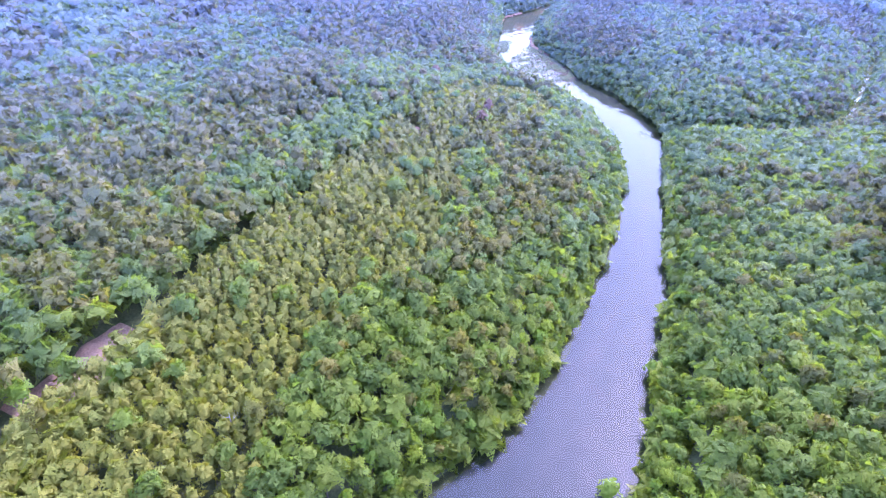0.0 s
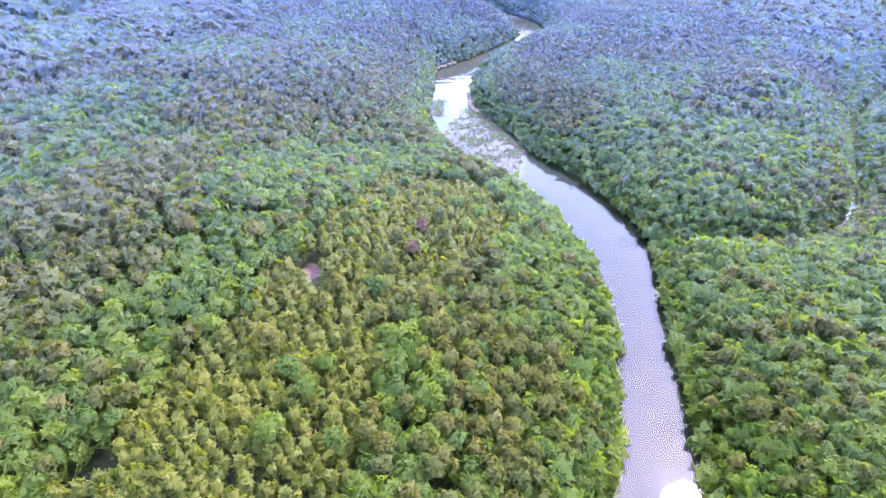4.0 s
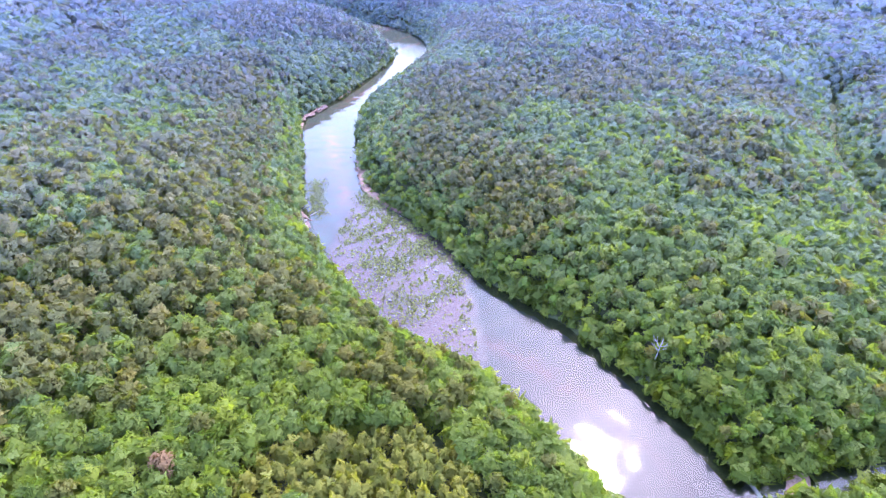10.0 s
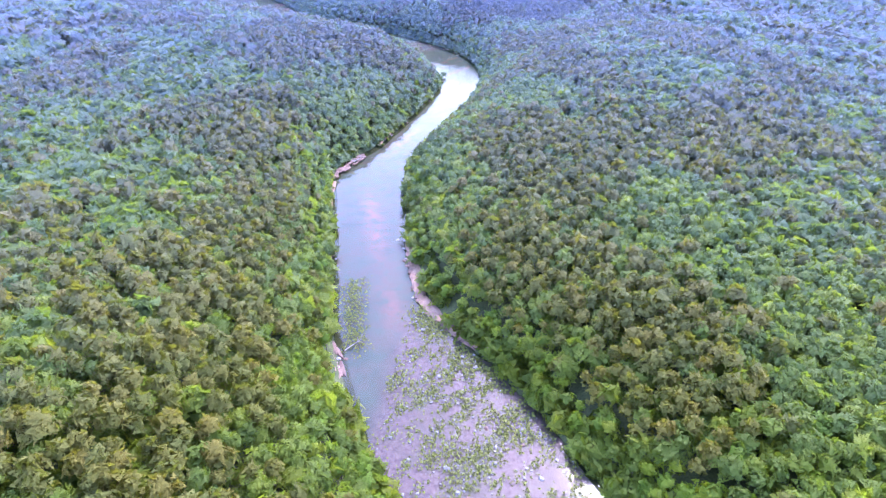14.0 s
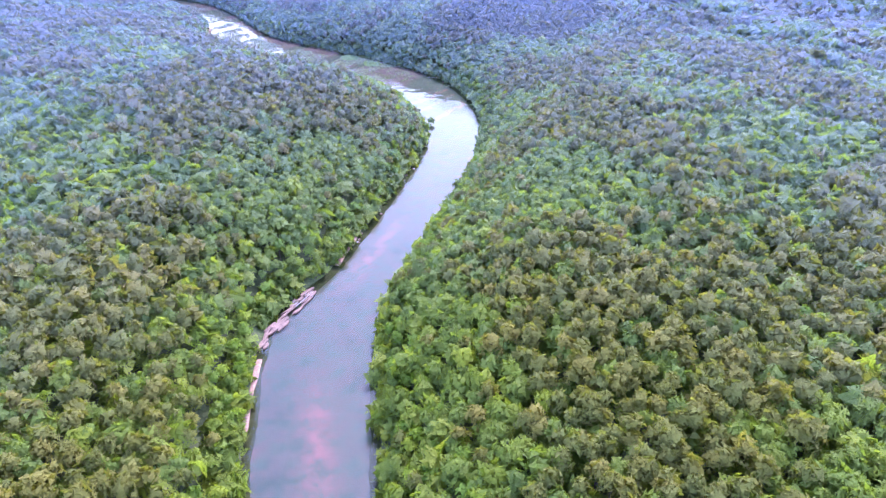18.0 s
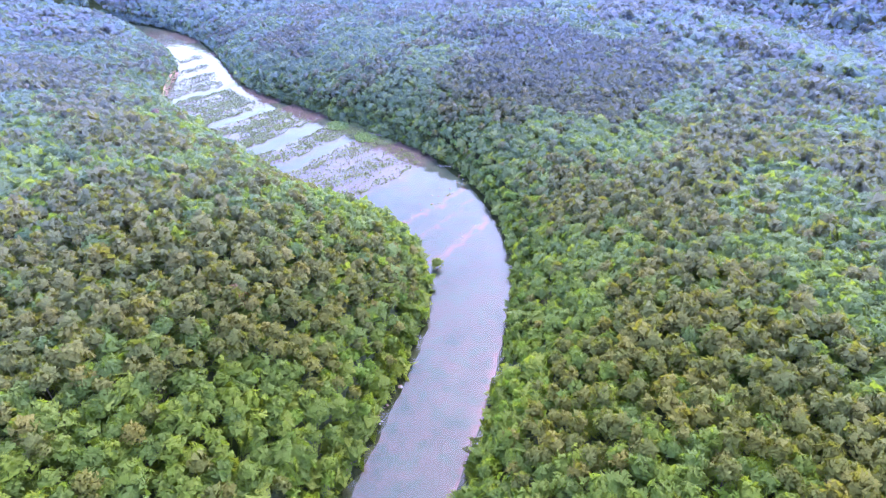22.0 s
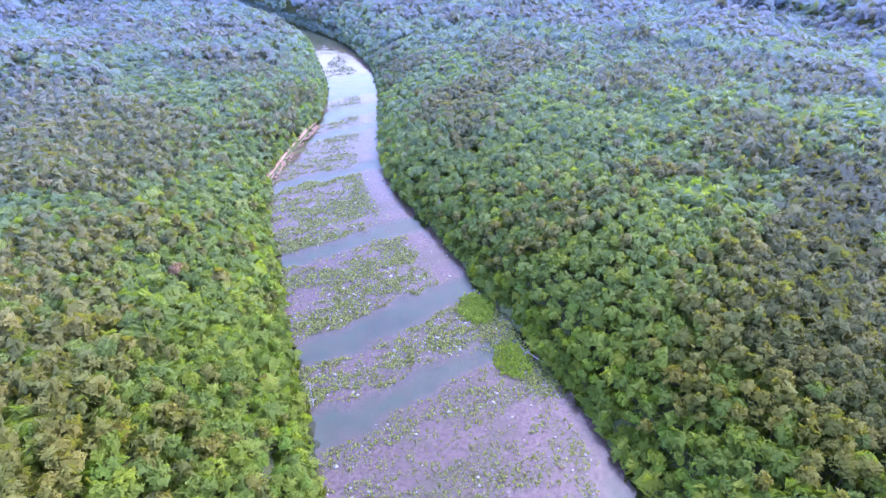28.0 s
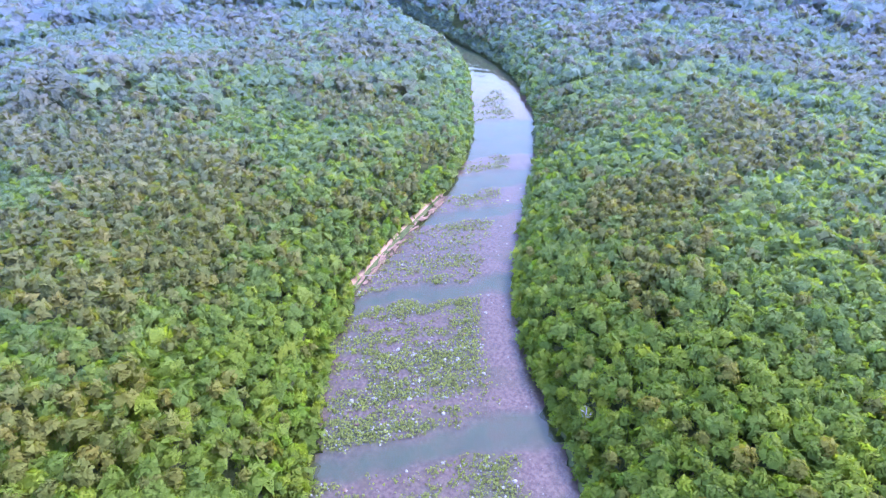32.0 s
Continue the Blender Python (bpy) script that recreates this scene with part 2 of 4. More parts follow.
def water_material():
    """Clear shallow water: mirror by Fresnel, and tinted light through to the bed."""
    m, nodes, links, bsdf = material("river_water")
    nodes.remove(bsdf)
    p = position(nodes)
    gloss, clear, mixs, fres = nodes.new("ShaderNodeBsdfGlossy"), nodes.new("ShaderNodeBsdfTransparent"), nodes.new("ShaderNodeMixShader"), nodes.new("ShaderNodeFresnel")
    gloss.inputs["Roughness"].default_value = 0.05
    fres.inputs["IOR"].default_value = 1.43
    clear.inputs["Color"].default_value = (0.62, 0.63, 0.62, 1)
    rip = noise_node(nodes, links, 1.3, 2, 0.6, p)
    b = nodes.new("ShaderNodeBump")
    b.inputs["Strength"].default_value, b.inputs["Distance"].default_value = 0.045, 0.06
    slow, total = noise_node(nodes, links, 0.16, 0, 0.5, p), nodes.new("ShaderNodeMath")
    total.operation = "MULTIPLY_ADD"
    total.inputs[1].default_value = 60.0
    links.new(slow.outputs["Fac"], total.inputs[0])
    riffle, gain, rough_water = nodes.new("ShaderNodeAttribute"), nodes.new("ShaderNodeMath"), nodes.new("ShaderNodeMath")
    riffle.attribute_name = "riffle"
    gain.operation, gain.inputs[1].default_value, gain.inputs[2].default_value = "MULTIPLY_ADD", 220.0, 0.0
    rough_water.operation = "MULTIPLY"
    links.new(riffle.outputs["Fac"], gain.inputs[0])
    links.new(rip.outputs["Fac"], rough_water.inputs[0])
    links.new(gain.outputs[0], rough_water.inputs[1])
    links.new(rough_water.outputs[0], total.inputs[2])
    links.new(total.outputs[0], b.inputs["Height"])
    for n in (gloss, fres):
        links.new(b.outputs[0], n.inputs["Normal"])
    links.new(fres.outputs[0], mixs.inputs["Fac"])
    links.new(clear.outputs[0], mixs.inputs[1])
    links.new(gloss.outputs[0], mixs.inputs[2])
    links.new(mixs.outputs[0], nodes["Material Output"].inputs["Surface"])
    return m


def bed_material():
    m, nodes, links, bsdf = material("river_bed_rock")
    p = position(nodes)
    shoal = nodes.new("ShaderNodeAttribute")
    shoal.attribute_name = "shoal"
    n1, n2 = noise_node(nodes, links, 0.06, 4, 0.6, p), noise_node(nodes, links, 0.9, 5, 0.65, p)
    pool = ramp_node(nodes, [(0.3, (0.075, 0.13, 0.085)), (0.55, (0.115, 0.175, 0.11)), (0.72, (0.17, 0.15, 0.1))])
    rock = ramp_node(nodes, [(0.3, (0.15, 0.095, 0.1)), (0.5, (0.26, 0.17, 0.165)), (0.75, (0.42, 0.29, 0.26))])
    links.new(n1.outputs["Fac"], pool.inputs["Fac"])
    links.new(n2.outputs["Fac"], rock.inputs["Fac"])
    streak = nodes.new("ShaderNodeAttribute")
    streak.attribute_name = "streak"
    patch, torn = noise_node(nodes, links, 0.22, 5, 0.65, p), nodes.new("ShaderNodeMath")
    patched = ramp_node(nodes, [(0.38, (0.15, 0.15, 0.15)), (0.6, (1, 1, 1))])
    links.new(patch.outputs["Fac"], patched.inputs["Fac"])
    torn.operation = "MULTIPLY"
    links.new(streak.outputs["Fac"], torn.inputs[0])
    links.new(patched.outputs["Color"], torn.inputs[1])
    silt = mix_colour(nodes, links, pool.outputs["Color"], (0.42, 0.185, 0.145), torn.outputs[0])
    deep = nodes.new("ShaderNodeAttribute")
    deep.attribute_name = "deep"
    silt = mix_colour(nodes, links, silt, (0.032, 0.036, 0.036), deep.outputs["Fac"])
    mud, torn_mud = nodes.new("ShaderNodeAttribute"), nodes.new("ShaderNodeMath")
    mud.attribute_name = "mud"
    torn_mud.operation = "MULTIPLY"
    links.new(mud.outputs["Fac"], torn_mud.inputs[0])
    links.new(patched.outputs["Color"], torn_mud.inputs[1])
    silty = ramp_node(nodes, [(0.3, (0.15, 0.125, 0.1)), (0.7, (0.26, 0.18, 0.135))])
    links.new(n2.outputs["Fac"], silty.inputs["Fac"])
    silt = mix_colour(nodes, links, silt, silty.outputs["Color"], torn_mud.outputs[0])
    weedy = nodes.new("ShaderNodeAttribute")
    weedy.attribute_name = "weedy"
    moss = ramp_node(nodes, [(0.35, (0.11, 0.125, 0.05)), (0.6, (0.2, 0.225, 0.08))])
    links.new(n2.outputs["Fac"], moss.inputs["Fac"])
    stain, stained = noise_node(nodes, links, 0.07, 4, 0.65, p), ramp_node(nodes, [(0.48, (0, 0, 0)), (0.62, (0.85, 0.85, 0.85))])
    links.new(stain.outputs["Fac"], stained.inputs["Fac"])
    brown = mix_colour(nodes, links, rock.outputs["Color"], silty.outputs["Color"], stained.outputs["Color"])
    ledge = mix_colour(nodes, links, brown, moss.outputs["Color"], weedy.outputs["Fac"])
    links.new(mix_colour(nodes, links, silt, ledge, shoal.outputs["Fac"]), bsdf.inputs["Base Color"])
    bsdf.inputs["Roughness"].default_value = 0.7
    b = nodes.new("ShaderNodeBump")
    b.inputs["Strength"].default_value, b.inputs["Distance"].default_value = 0.5, 0.2
    links.new(n2.outputs["Fac"], b.inputs["Height"])
    links.new(b.outputs[0], bsdf.inputs["Normal"])
    return m


WATER, BED = water_material(), bed_material()
RIFFLE = (190, 732)

# ---- the river's plan: stations of its two banks, downstream of one another ----
LEFT = [(-170, -170), (-82, -18), (-9, 70), (18, 94), (44, 139), (77.5, 214), (88, 271), (77, 334), (56, 367), (45, 407), (41, 455), (48, 511), (62, 590),
        (90, 620), (135, 683), (162, 730), (165, 778), (133, 819), (100, 885), (70, 950), (47, 1010), (48, 1088), (36, 1157), (12, 1219), (-20, 1290), (-78, 1356), (-190, 1430), (-330, 1540), (-420, 1800)]
RIGHT = [(-125, -190), (-33, -42), (42, 68), (57, 102), (79, 152), (107, 240), (121, 288), (114, 344), (98, 385), (90, 422), (78, 468), (80, 505), (99, 579),
         (123, 617), (171, 680), (204, 743), (213, 800), (206, 848), (178, 903), (140, 968), (108, 1022), (91, 1092), (79, 1153), (60, 1216), (12, 1302), (-65, 1377), (-175, 1465), (-300, 1570), (-380, 1810)]
CREEK = [(108, 286), (135, 280), (165, 276), (192, 279), (228, 302), (262, 342), (292, 382), (335, 430), (420, 500)]


def curve_through(points, per=14):
    """Catmull-Rom through the stations."""
    p = np.array(points, float)
    p = np.vstack((2 * p[0] - p[1], p, 2 * p[-1] - p[-2]))
    u = np.linspace(0, 1, per, endpoint=False)[:, None]
    out = []
    for a, b, c, d in zip(p, p[1:], p[2:], p[3:]):
        out.append(0.5 * (2 * b + (c - a) * u + (2 * a - 5 * b + 4 * c - d) * u ** 2 + (3 * b - a - 3 * c + d) * u ** 3))
    return np.vstack(out + [p[-2:-1]])


BANK_L, BANK_R, CREEK_LINE = curve_through(LEFT), curve_through(RIGHT), curve_through(CREEK, 8)


def line_distance(x, y, line):
    """Distance from each (x, y) to a polyline."""
    best = np.full(x.shape, 1e9)
    for (ax, ay), (bx, by) in zip(line, line[1:]):
        dx, dy = bx - ax, by - ay
        k = np.clip(((x - ax) * dx + (y - ay) * dy) / max(dx * dx + dy * dy, 1e-9), 0, 1)
        best = np.minimum(best, (x - ax - k * dx) ** 2 + (y - ay - k * dy) ** 2)
    return np.sqrt(best)


def inside(x, y, poly):
    hit = np.zeros(x.shape, bool)
    for (ax, ay), (bx, by) in zip(poly, np.roll(poly, -1, 0)):
        if ay != by:
            hit ^= ((ay > y) != (by > y)) & (x < (bx - ax) * (y - ay) / (by - ay) + ax)
    return hit


RIVER_POLY = np.vstack((BANK_L[::2], BANK_R[::-2]))


def river_distance(x, y):
    """Distance to the water's edge; negative on the water. The creek counts as 3 m to each side."""
    d = np.minimum(line_distance(x, y, BANK_L[::2]), line_distance(x, y, BANK_R[::2]))
    d = np.where(inside(x, y, RIVER_POLY), -d, d)
    return np.minimum(d, line_distance(x, y, CREEK_LINE) - np.interp(x, (150, 250), (4.3, 1.5)))


def waves(x, y, size, seed):
    """Smooth rolling variation between about -1 and 1."""
    rng = np.random.default_rng(seed)
    out = np.zeros_like(x)
    for _ in range(7):
        a, ph, k = rng.uniform(0, 6.28), rng.uniform(0, 6.28), rng.uniform(0.6, 1.7) / size * 6.28
        out += np.sin(k * (x * math.cos(a) + y * math.sin(a)) + ph)
    return out / 4.2


HILLS = [(40, 760, 14, 110), (270, 630, 10, 110), (300, 990, 13, 110), (-150, 1070, 14, 50), (-60, 430, 10, 80), (260, 410, 9, 45), (-60, 270, 8, 45), (-40, 1210, -8, 110), (-60, 910, 7, 110), (190, 1290, -7, 80), (30, 340, -7, 45),
         (160, 230, -7, 110), (-10, 420, 5, 45), (120, 720, 5, 45), (390, 590, 4, 110), (300, 810, -4, 45), (50, 600, 5, 45), (-70, 1080, -4, 45), (180, 910, 5, 45), (260, 960, -4, 45), (200, 870, 4, 80)]


def ground_height(x, y, d):
    z = 1.0 + 19 * (1 - np.exp(-np.maximum(d, 0) / 50)) + waves(x, y, 230, 3) * 18 * np.clip((d - 190) / 170, 0, 1) + waves(x, y, 70, 4) * 1.2 * np.clip(d / 40, 0, 1)
    for hx, hy, h, r in HILLS:
        z += h * np.exp(-((x - hx) ** 2 + (y - hy) ** 2) / (r * r)) * np.clip(d / 45, 0, 1)
    far = np.clip((np.hypot(x - 100, y - 600) - 700) / 1500, 0, 1)
    z += far * 34 * (1 + waves(x, y, 700, 5))
    return np.where(d > 0, z - 0.9 * np.exp(-np.maximum(d, 0) / 2.0), -1.9 + 1.9 * np.exp(np.minimum(d, 0) / 2.5))


def mesh_object(name, verts, faces, mat, parent=None, smooth=False):
    me = bpy.data.meshes.new(name)
    me.from_pydata(verts, [], faces)
    me.materials.append(mat)
    if smooth:
        me.polygons.foreach_set("use_smooth", np.ones(len(me.polygons), bool))
    me.update()
    ob = new(name, me)
    ob.parent = parent
    return ob


def grid_faces(rows, cols):
    i = np.arange((rows - 1) * (cols - 1))
    a = (i // (cols - 1)) * cols + i % (cols - 1)
    return np.stack((a, a + 1, a + cols + 1, a + cols), 1).tolist()


# ---- the ground, one sheet to the horizon ----
def spread(a, b, step, reach):
    """Coordinates, even from a to b and ever wider beyond."""
    mid, out, s = list(np.arange(a, b + 1e-6, step)), [0.0], step
    while out[-1] < reach:
        s *= 1.14
        out.append(out[-1] + s)
    return np.array([a - v for v in out[:0:-1]] + mid + [mid[-1] + v for v in out[1:]])


gx, gy = np.meshgrid(spread(-110, 290, 5, 4300), spread(40, 1440, 5, 4000))
gd = river_distance(gx.ravel(), gy.ravel())
gz = ground_height(gx.ravel(), gy.ravel(), gd)
ground = mesh_object("ground", np.stack((gx.ravel(), gy.ravel(), gz), 1).tolist(), grid_faces(*gx.shape), GROUND, smooth=True)
tagged(ground, "mossy green and brown forest floor rising in low wooded hills", "ground", kind="structure")

# ---- the river ----
ACROSS = 25
us = np.linspace(-0.06, 1.06, ACROSS)
bank_l, bank_r = curve_through(LEFT, 30), curve_through(RIGHT, 30)
bx = bank_l[:, None, 0] * (1 - us) + bank_r[:, None, 0] * us
by = bank_l[:, None, 1] * (1 - us) + bank_r[:, None, 1] * us


def ledge_lines(x, y):
    """Distance along the river, skewed so that the rock ledges run along its even values."""
    return y - 0.75 * (x - 110) + 3.0 * waves(x, y, 60, 31) + 2.6 * waves(x, y, 27, 34) + 2.0 * waves(x, y, 11, 32)


POOLS = ((1047, 5.0), (965, 6.0), (896, 7.0), (856, 6.0), (1112, 5.0), (1150, 9.0), (1215, 30.0))


def shoal_amount(x, y):
    """1 where the river runs thin over ledges, 0 in the pools."""
    wob = 2.0 * waves(x, y, 16, 35)
    upper = np.clip((y - 342) / 12, 0, 1) * np.clip((478 - y + 0.6 * (x - 75)) / 14, 0, 1)
    upper *= np.clip((np.where(y < 408, 77 + 0.31 * (y - 340), 200) + wob - x) / 5 + 0.5, 0, 1) * np.clip((x + wob - np.where(y > 412, 45 + 0.42 * (y - 420), 0)) / 5 + 0.5, 0, 1)
    q = ledge_lines(x, y)
    lower = np.clip((q - 778) / 8, 0, 1) * np.clip((1300 - y) / 60, 0, 1)
    for at, half in POOLS:
        lower *= np.clip((np.abs(q - at) - half) / 5 + 0.5, 0.12, 1)
    return np.maximum(upper, lower)


sh = shoal_amount(bx, by)
edge = np.clip(np.minimum(us + 0.06, 1.06 - us) / 0.085, 0, 1)[None, :]
bz = 0.35 - edge * (0.35 + 1.2 * (1 - sh) + 0.2 * sh) + 0.12 * waves(bx, by, 9, 8) * sh
along = np.arange(len(bank_l))[:, None] / 30.0
streaks = (1 - sh) * (by < 790) * np.exp(-((us[None, :] - 0.5 - 0.15 * np.sin(along * 1.3 + 0.6)) / np.interp(by, (430, 480, 620, 660), (0.1, 0.16, 0.16, 0.1))) ** 2) * np.clip(0.55 + 0.8 * waves(bx, by, 70, 33), 0.05, 1.0) * np.interp(by, (260, 330, 640, 680), (0.3, 1.0, 1.0, 0.3))
q = ledge_lines(bx, by)
for at, half, most in ((743, 2.2, 0.8), (708, 2.5, 0.8), (727, 1.6, 0.5)):
    streaks = np.maximum(streaks, most * np.clip(1.5 - np.abs(q - at) / half, 0, 1) * (us[None, :] < 0.88))
# thin red shallows along the shores
shore = np.clip((us[None, :] - 0.8) / 0.1, 0, 1) * np.clip((by - 625) / 15, 0, 1) * np.clip((712 - by) / 15, 0, 1)
shore = np.maximum(shore, np.clip((0.14 - us[None, :]) / 0.09, 0, 1) * np.clip((by - 480) / 15, 0, 1) * np.clip((690 - by) / 15, 0, 1) * 0.8)
streaks = np.maximum(streaks, shore)
bed = mesh_object("river_bed", np.stack((bx.ravel(), by.ravel(), bz.ravel()), 1).tolist(), grid_faces(*bx.shape), BED, smooth=True)
bed.data.attributes.new("shoal", "FLOAT", "POINT").data.foreach_set("value", sh.ravel().astype(np.float32))
rim = np.clip((0.05 - np.minimum(us, 1 - us)) / 0.05, 0, 1)[None, :]
mud = np.maximum(np.interp(by, (300, 420, 480, 720, 790), (0.0, 0.25, 0.7, 0.7, 0.35)) * (1 - 0.9 * streaks), rim * np.interp(by, (200, 350), (0.4, 1.0)))
deep = 0.85 * (1 - sh) * np.interp(by, (330, 430), (1.0, 0.0)) * (1 - rim)
bed.data.attributes.new("deep", "FLOAT", "POINT").data.foreach_set("value", deep.ravel().astype(np.float32))
bed.data.attributes.new("mud", "FLOAT", "POINT").data.foreach_set("value", mud.ravel().astype(np.float32))
bed.data.attributes.new("streak", "FLOAT", "POINT").data.foreach_set("value", streaks.ravel().astype(np.float32))
tagged(bed, "reddish brown rock ledges and olive silt under the river", "river bed", kind="structure")
wu = np.linspace(-0.03, 1.03, 13)
wx_, wy_ = (bank_l[:, None, k] * (1 - wu) + bank_r[:, None, k] * wu for k in (0, 1))
water = mesh_object("water", np.stack((wx_.ravel(), wy_.ravel(), np.zeros(wx_.size)), 1).tolist(), grid_faces(*wx_.shape), WATER)
# where the current ruffles the surface
riffle = np.exp(-((wx_ - RIFFLE[0]) / 13) ** 2 - ((wy_ - RIFFLE[1]) / 34) ** 2) + 0.05 * shoal_amount(wx_, wy_)
water.data.attributes.new("riffle", "FLOAT", "POINT").data.foreach_set("value", np.clip(riffle, 0, 1).ravel().astype(np.float32))
water.visible_shadow = False
tagged(water, "calm shallow river reflecting a pale cloudy sky", "river", kind="structure")
side = np.gradient(CREEK_LINE, axis=0)
side = np.stack((-side[:, 1], side[:, 0]), 1) / np.linalg.norm(side, axis=1)[:, None] * np.interp(CREEK_LINE[:, 0], (150, 250), (4.8, 2.0))[:, None]
pair = np.stack((CREEK_LINE + side, CREEK_LINE - side), 1).reshape(-1, 2)
creek = mesh_object("water_creek", np.column_stack((pair, np.full(len(pair), -0.02))).tolist(), grid_faces(len(pair) // 2, 2), WATER)
creek.visible_shadow = False
tagged(creek, "narrow side creek between wooded banks", "creek", kind="structure")

# ---- trees ----
def clumps(rng, centres, radii, counts, size, lift=0.35, flat=0.6, reach=0.0):
    """Leaf clumps as triangles on the skins of several puffs: corners and outward directions."""
    tri, nor = [], []
    mid = np.average(centres, axis=0, weights=radii)
    for c, r, n in zip(centres, radii, counts):
        d = rng.normal(size=(n, 3))
        d[:, 2] = np.abs(d[:, 2]) * 1.0 - lift * rng.uniform(0, 1.2, n)
        d /= np.linalg.norm(d, axis=1)[:, None]
        p = c + d * r * rng.uniform(0.72, 1.12, (n, 1))
        face = d + rng.normal(size=(n, 3)) * flat
        face /= np.linalg.norm(face, axis=1)[:, None]
        t1 = np.cross(face, rng.normal(size=(n, 3)))
        t1 /= np.linalg.norm(t1, axis=1)[:, None]
        t2 = np.cross(face, t1)
        s = size * rng.uniform(0.65, 1.35, (n, 1))
        corners = [p + s * (t1 * math.cos(a) + t2 * math.sin(a)) * rng.uniform(0.75, 1.25, (n, 1)) for a in (0, 2.1, 4.2)]
        corners[0] = corners[0] + d * reach * s
        tri.append(np.stack(corners, 1))
        out = d * 0.8 + (p - mid) / (np.linalg.norm(p - mid, axis=1)[:, None] + 1e-6) * 0.6 + np.array((0, 0, 0.75)) + face * 0.1
        out /= np.linalg.norm(out, axis=1)[:, None]
        nor.append(np.repeat(out[:, None], 3, 1))
    tri = np.concatenate(tri).reshape(-1, 3)
    return tri, np.concatenate(nor).reshape(-1, 3), np.zeros(len(tri))


def inner_mass(seed, rings, rx, rz, top, lobes=9, bulge=0.2, up=0.9):
    """The lobed inside of a crown: corners, directions, and 1 for each corner."""
    r = np.random.default_rng(seed)
    knobs = r.normal(size=(lobes, 3))
    knobs[:, 2] = np.abs(knobs[:, 2]) * 0.9 - 0.15
    knobs /= np.linalg.norm(knobs, axis=1)[:, None]
    rows, cols = rings
    polar = np.linspace(0.0, 1.9, rows + 1)[:, None] + np.zeros(cols)
    around = np.arange(cols) * 6.2832 / cols + (np.arange(rows + 1) % 2)[:, None] * 3.1416 / cols + r.uniform(0, 6.28)
    u = np.stack((np.sin(polar) * np.cos(around), np.sin(polar) * np.sin(around), np.cos(polar)), -1)
    near_ = u @ knobs.T
    swell = (1 - bulge + 1.7 * bulge * np.exp(-(1 - near_.max(-1)) / 0.09)) * (1 + r.uniform(-0.1, 0.1, polar.shape))
    swell[0] = swell[0, 0]
    p = u * np.array((rx, rx, rz)) * swell[..., None] + np.array((0, 0, top - rz))
    n = u * 0.6 + (u - knobs[near_.argmax(-1)]) * 0.7 + np.array((0, 0, up))
    n /= np.linalg.norm(n, axis=-1)[..., None]
    pick = []
    for i in range(rows):
        for k in range(cols):
            e, far_ = (k + 1) % cols, (k + i % 2) % cols
            pick.append(((i, k), (i + 1, (k - 1 + i % 2) % cols), (i + 1, far_)))
            if i:
                pick.append(((i, k), (i + 1, far_), (i, e)))
    pick = np.array(pick).reshape(-1, 2)
    v = p[pick[:, 0], pick[:, 1]]
    return v, n[pick[:, 0], pick[:, 1]], np.ones(len(v))


# how fully a crown is built: leaf sprays, and rings and columns of the inner mass
FULL, NEAR, MIDDLE, FAR, FARTHEST = (260, (3, 6)), (76, (2, 5)), (26, (2, 4)), (18, None), (11, None)


def whole_crown(r, seed, detail, centres, radii, weights, size, radius, height, tall, inside_, flat, reach):
    tris, rings = detail
    counts = np.bincount(r.choice(len(radii), tris, p=weights / weights.sum()), minlength=len(radii))
    skin = clumps(r, centres, radii, counts, size, 0.35, flat, reach) if rings else clumps(r, centres, radii, counts, size, 0.02, 0.18, reach)
    if not rings:
        return skin
    return tuple(np.concatenate(v) for v in zip(skin, inner_mass(seed, rings, radius * inside_, tall * inside_, height - radius * 0.35)))


def broad_crown(seed, detail, height=14.0, radius=4.3):
    r = np.random.default_rng(seed)
    n = r.integers(8, 11)
    ang = r.uniform(0, 6.28) + np.arange(n) * 2.4
    off = np.sqrt((np.arange(n) + 0.3) / n) * radius * 0.72 * r.uniform(0.85, 1.2, n)
    z = height - radius * 0.45 - (off / radius) ** 2 * radius + r.uniform(-0.6, 0.6, n)
    c = np.stack((np.cos(ang) * off, np.sin(ang) * off, z), 1)
    low = c[n // 2:] * np.array((1.12, 1.12, 1.0)) - np.array((0, 0, radius * 0.55))
    cs, rs = np.vstack((c, low)), np.concatenate((r.uniform(0.34, 0.52, n), np.full(len(low), 0.38))) * radius
    w = rs ** 2 * np.concatenate((np.ones(n), np.full(len(low), 0.4)))
    return whole_crown(r, seed, detail, cs, rs, w, math.sqrt(230.0 / detail[0]) * radius / 3.5 * 0.76, radius, height, radius * 0.85, 0.72, 0.45, 0.0)


def pine_crown(seed, detail, height=17.0, radius=2.7, dome=True):
    r = np.random.default_rng(seed)
    n = 13
    k = np.arange(n) / (n - 1)
    ang = r.uniform(0, 6.28) + np.arange(n) * 2.4
    off = radius * np.sqrt(0.02 + 0.62 * k) * r.uniform(0.85, 1.12, n) if dome else radius * (0.06 + 0.72 * k) * r.uniform(0.8, 1.15, n)
    z = height - radius * 0.3 - (k ** 1.5 * radius * 1.25 if dome else k * radius * 1.9) + r.uniform(-0.35, 0.35, n)
    c = np.stack((np.cos(ang) * off, np.sin(ang) * off, z), 1)
    rs = radius * (0.3 + 0.1 * r.uniform(0, 1, n))
    return whole_crown(r, seed, detail, c, rs, rs ** 2, math.sqrt(140.0 / detail[0]) * radius / 2.7 * 0.8, radius, height, radius * (1.0 if dome else 1.4), 0.66, 0.55, 0.12)


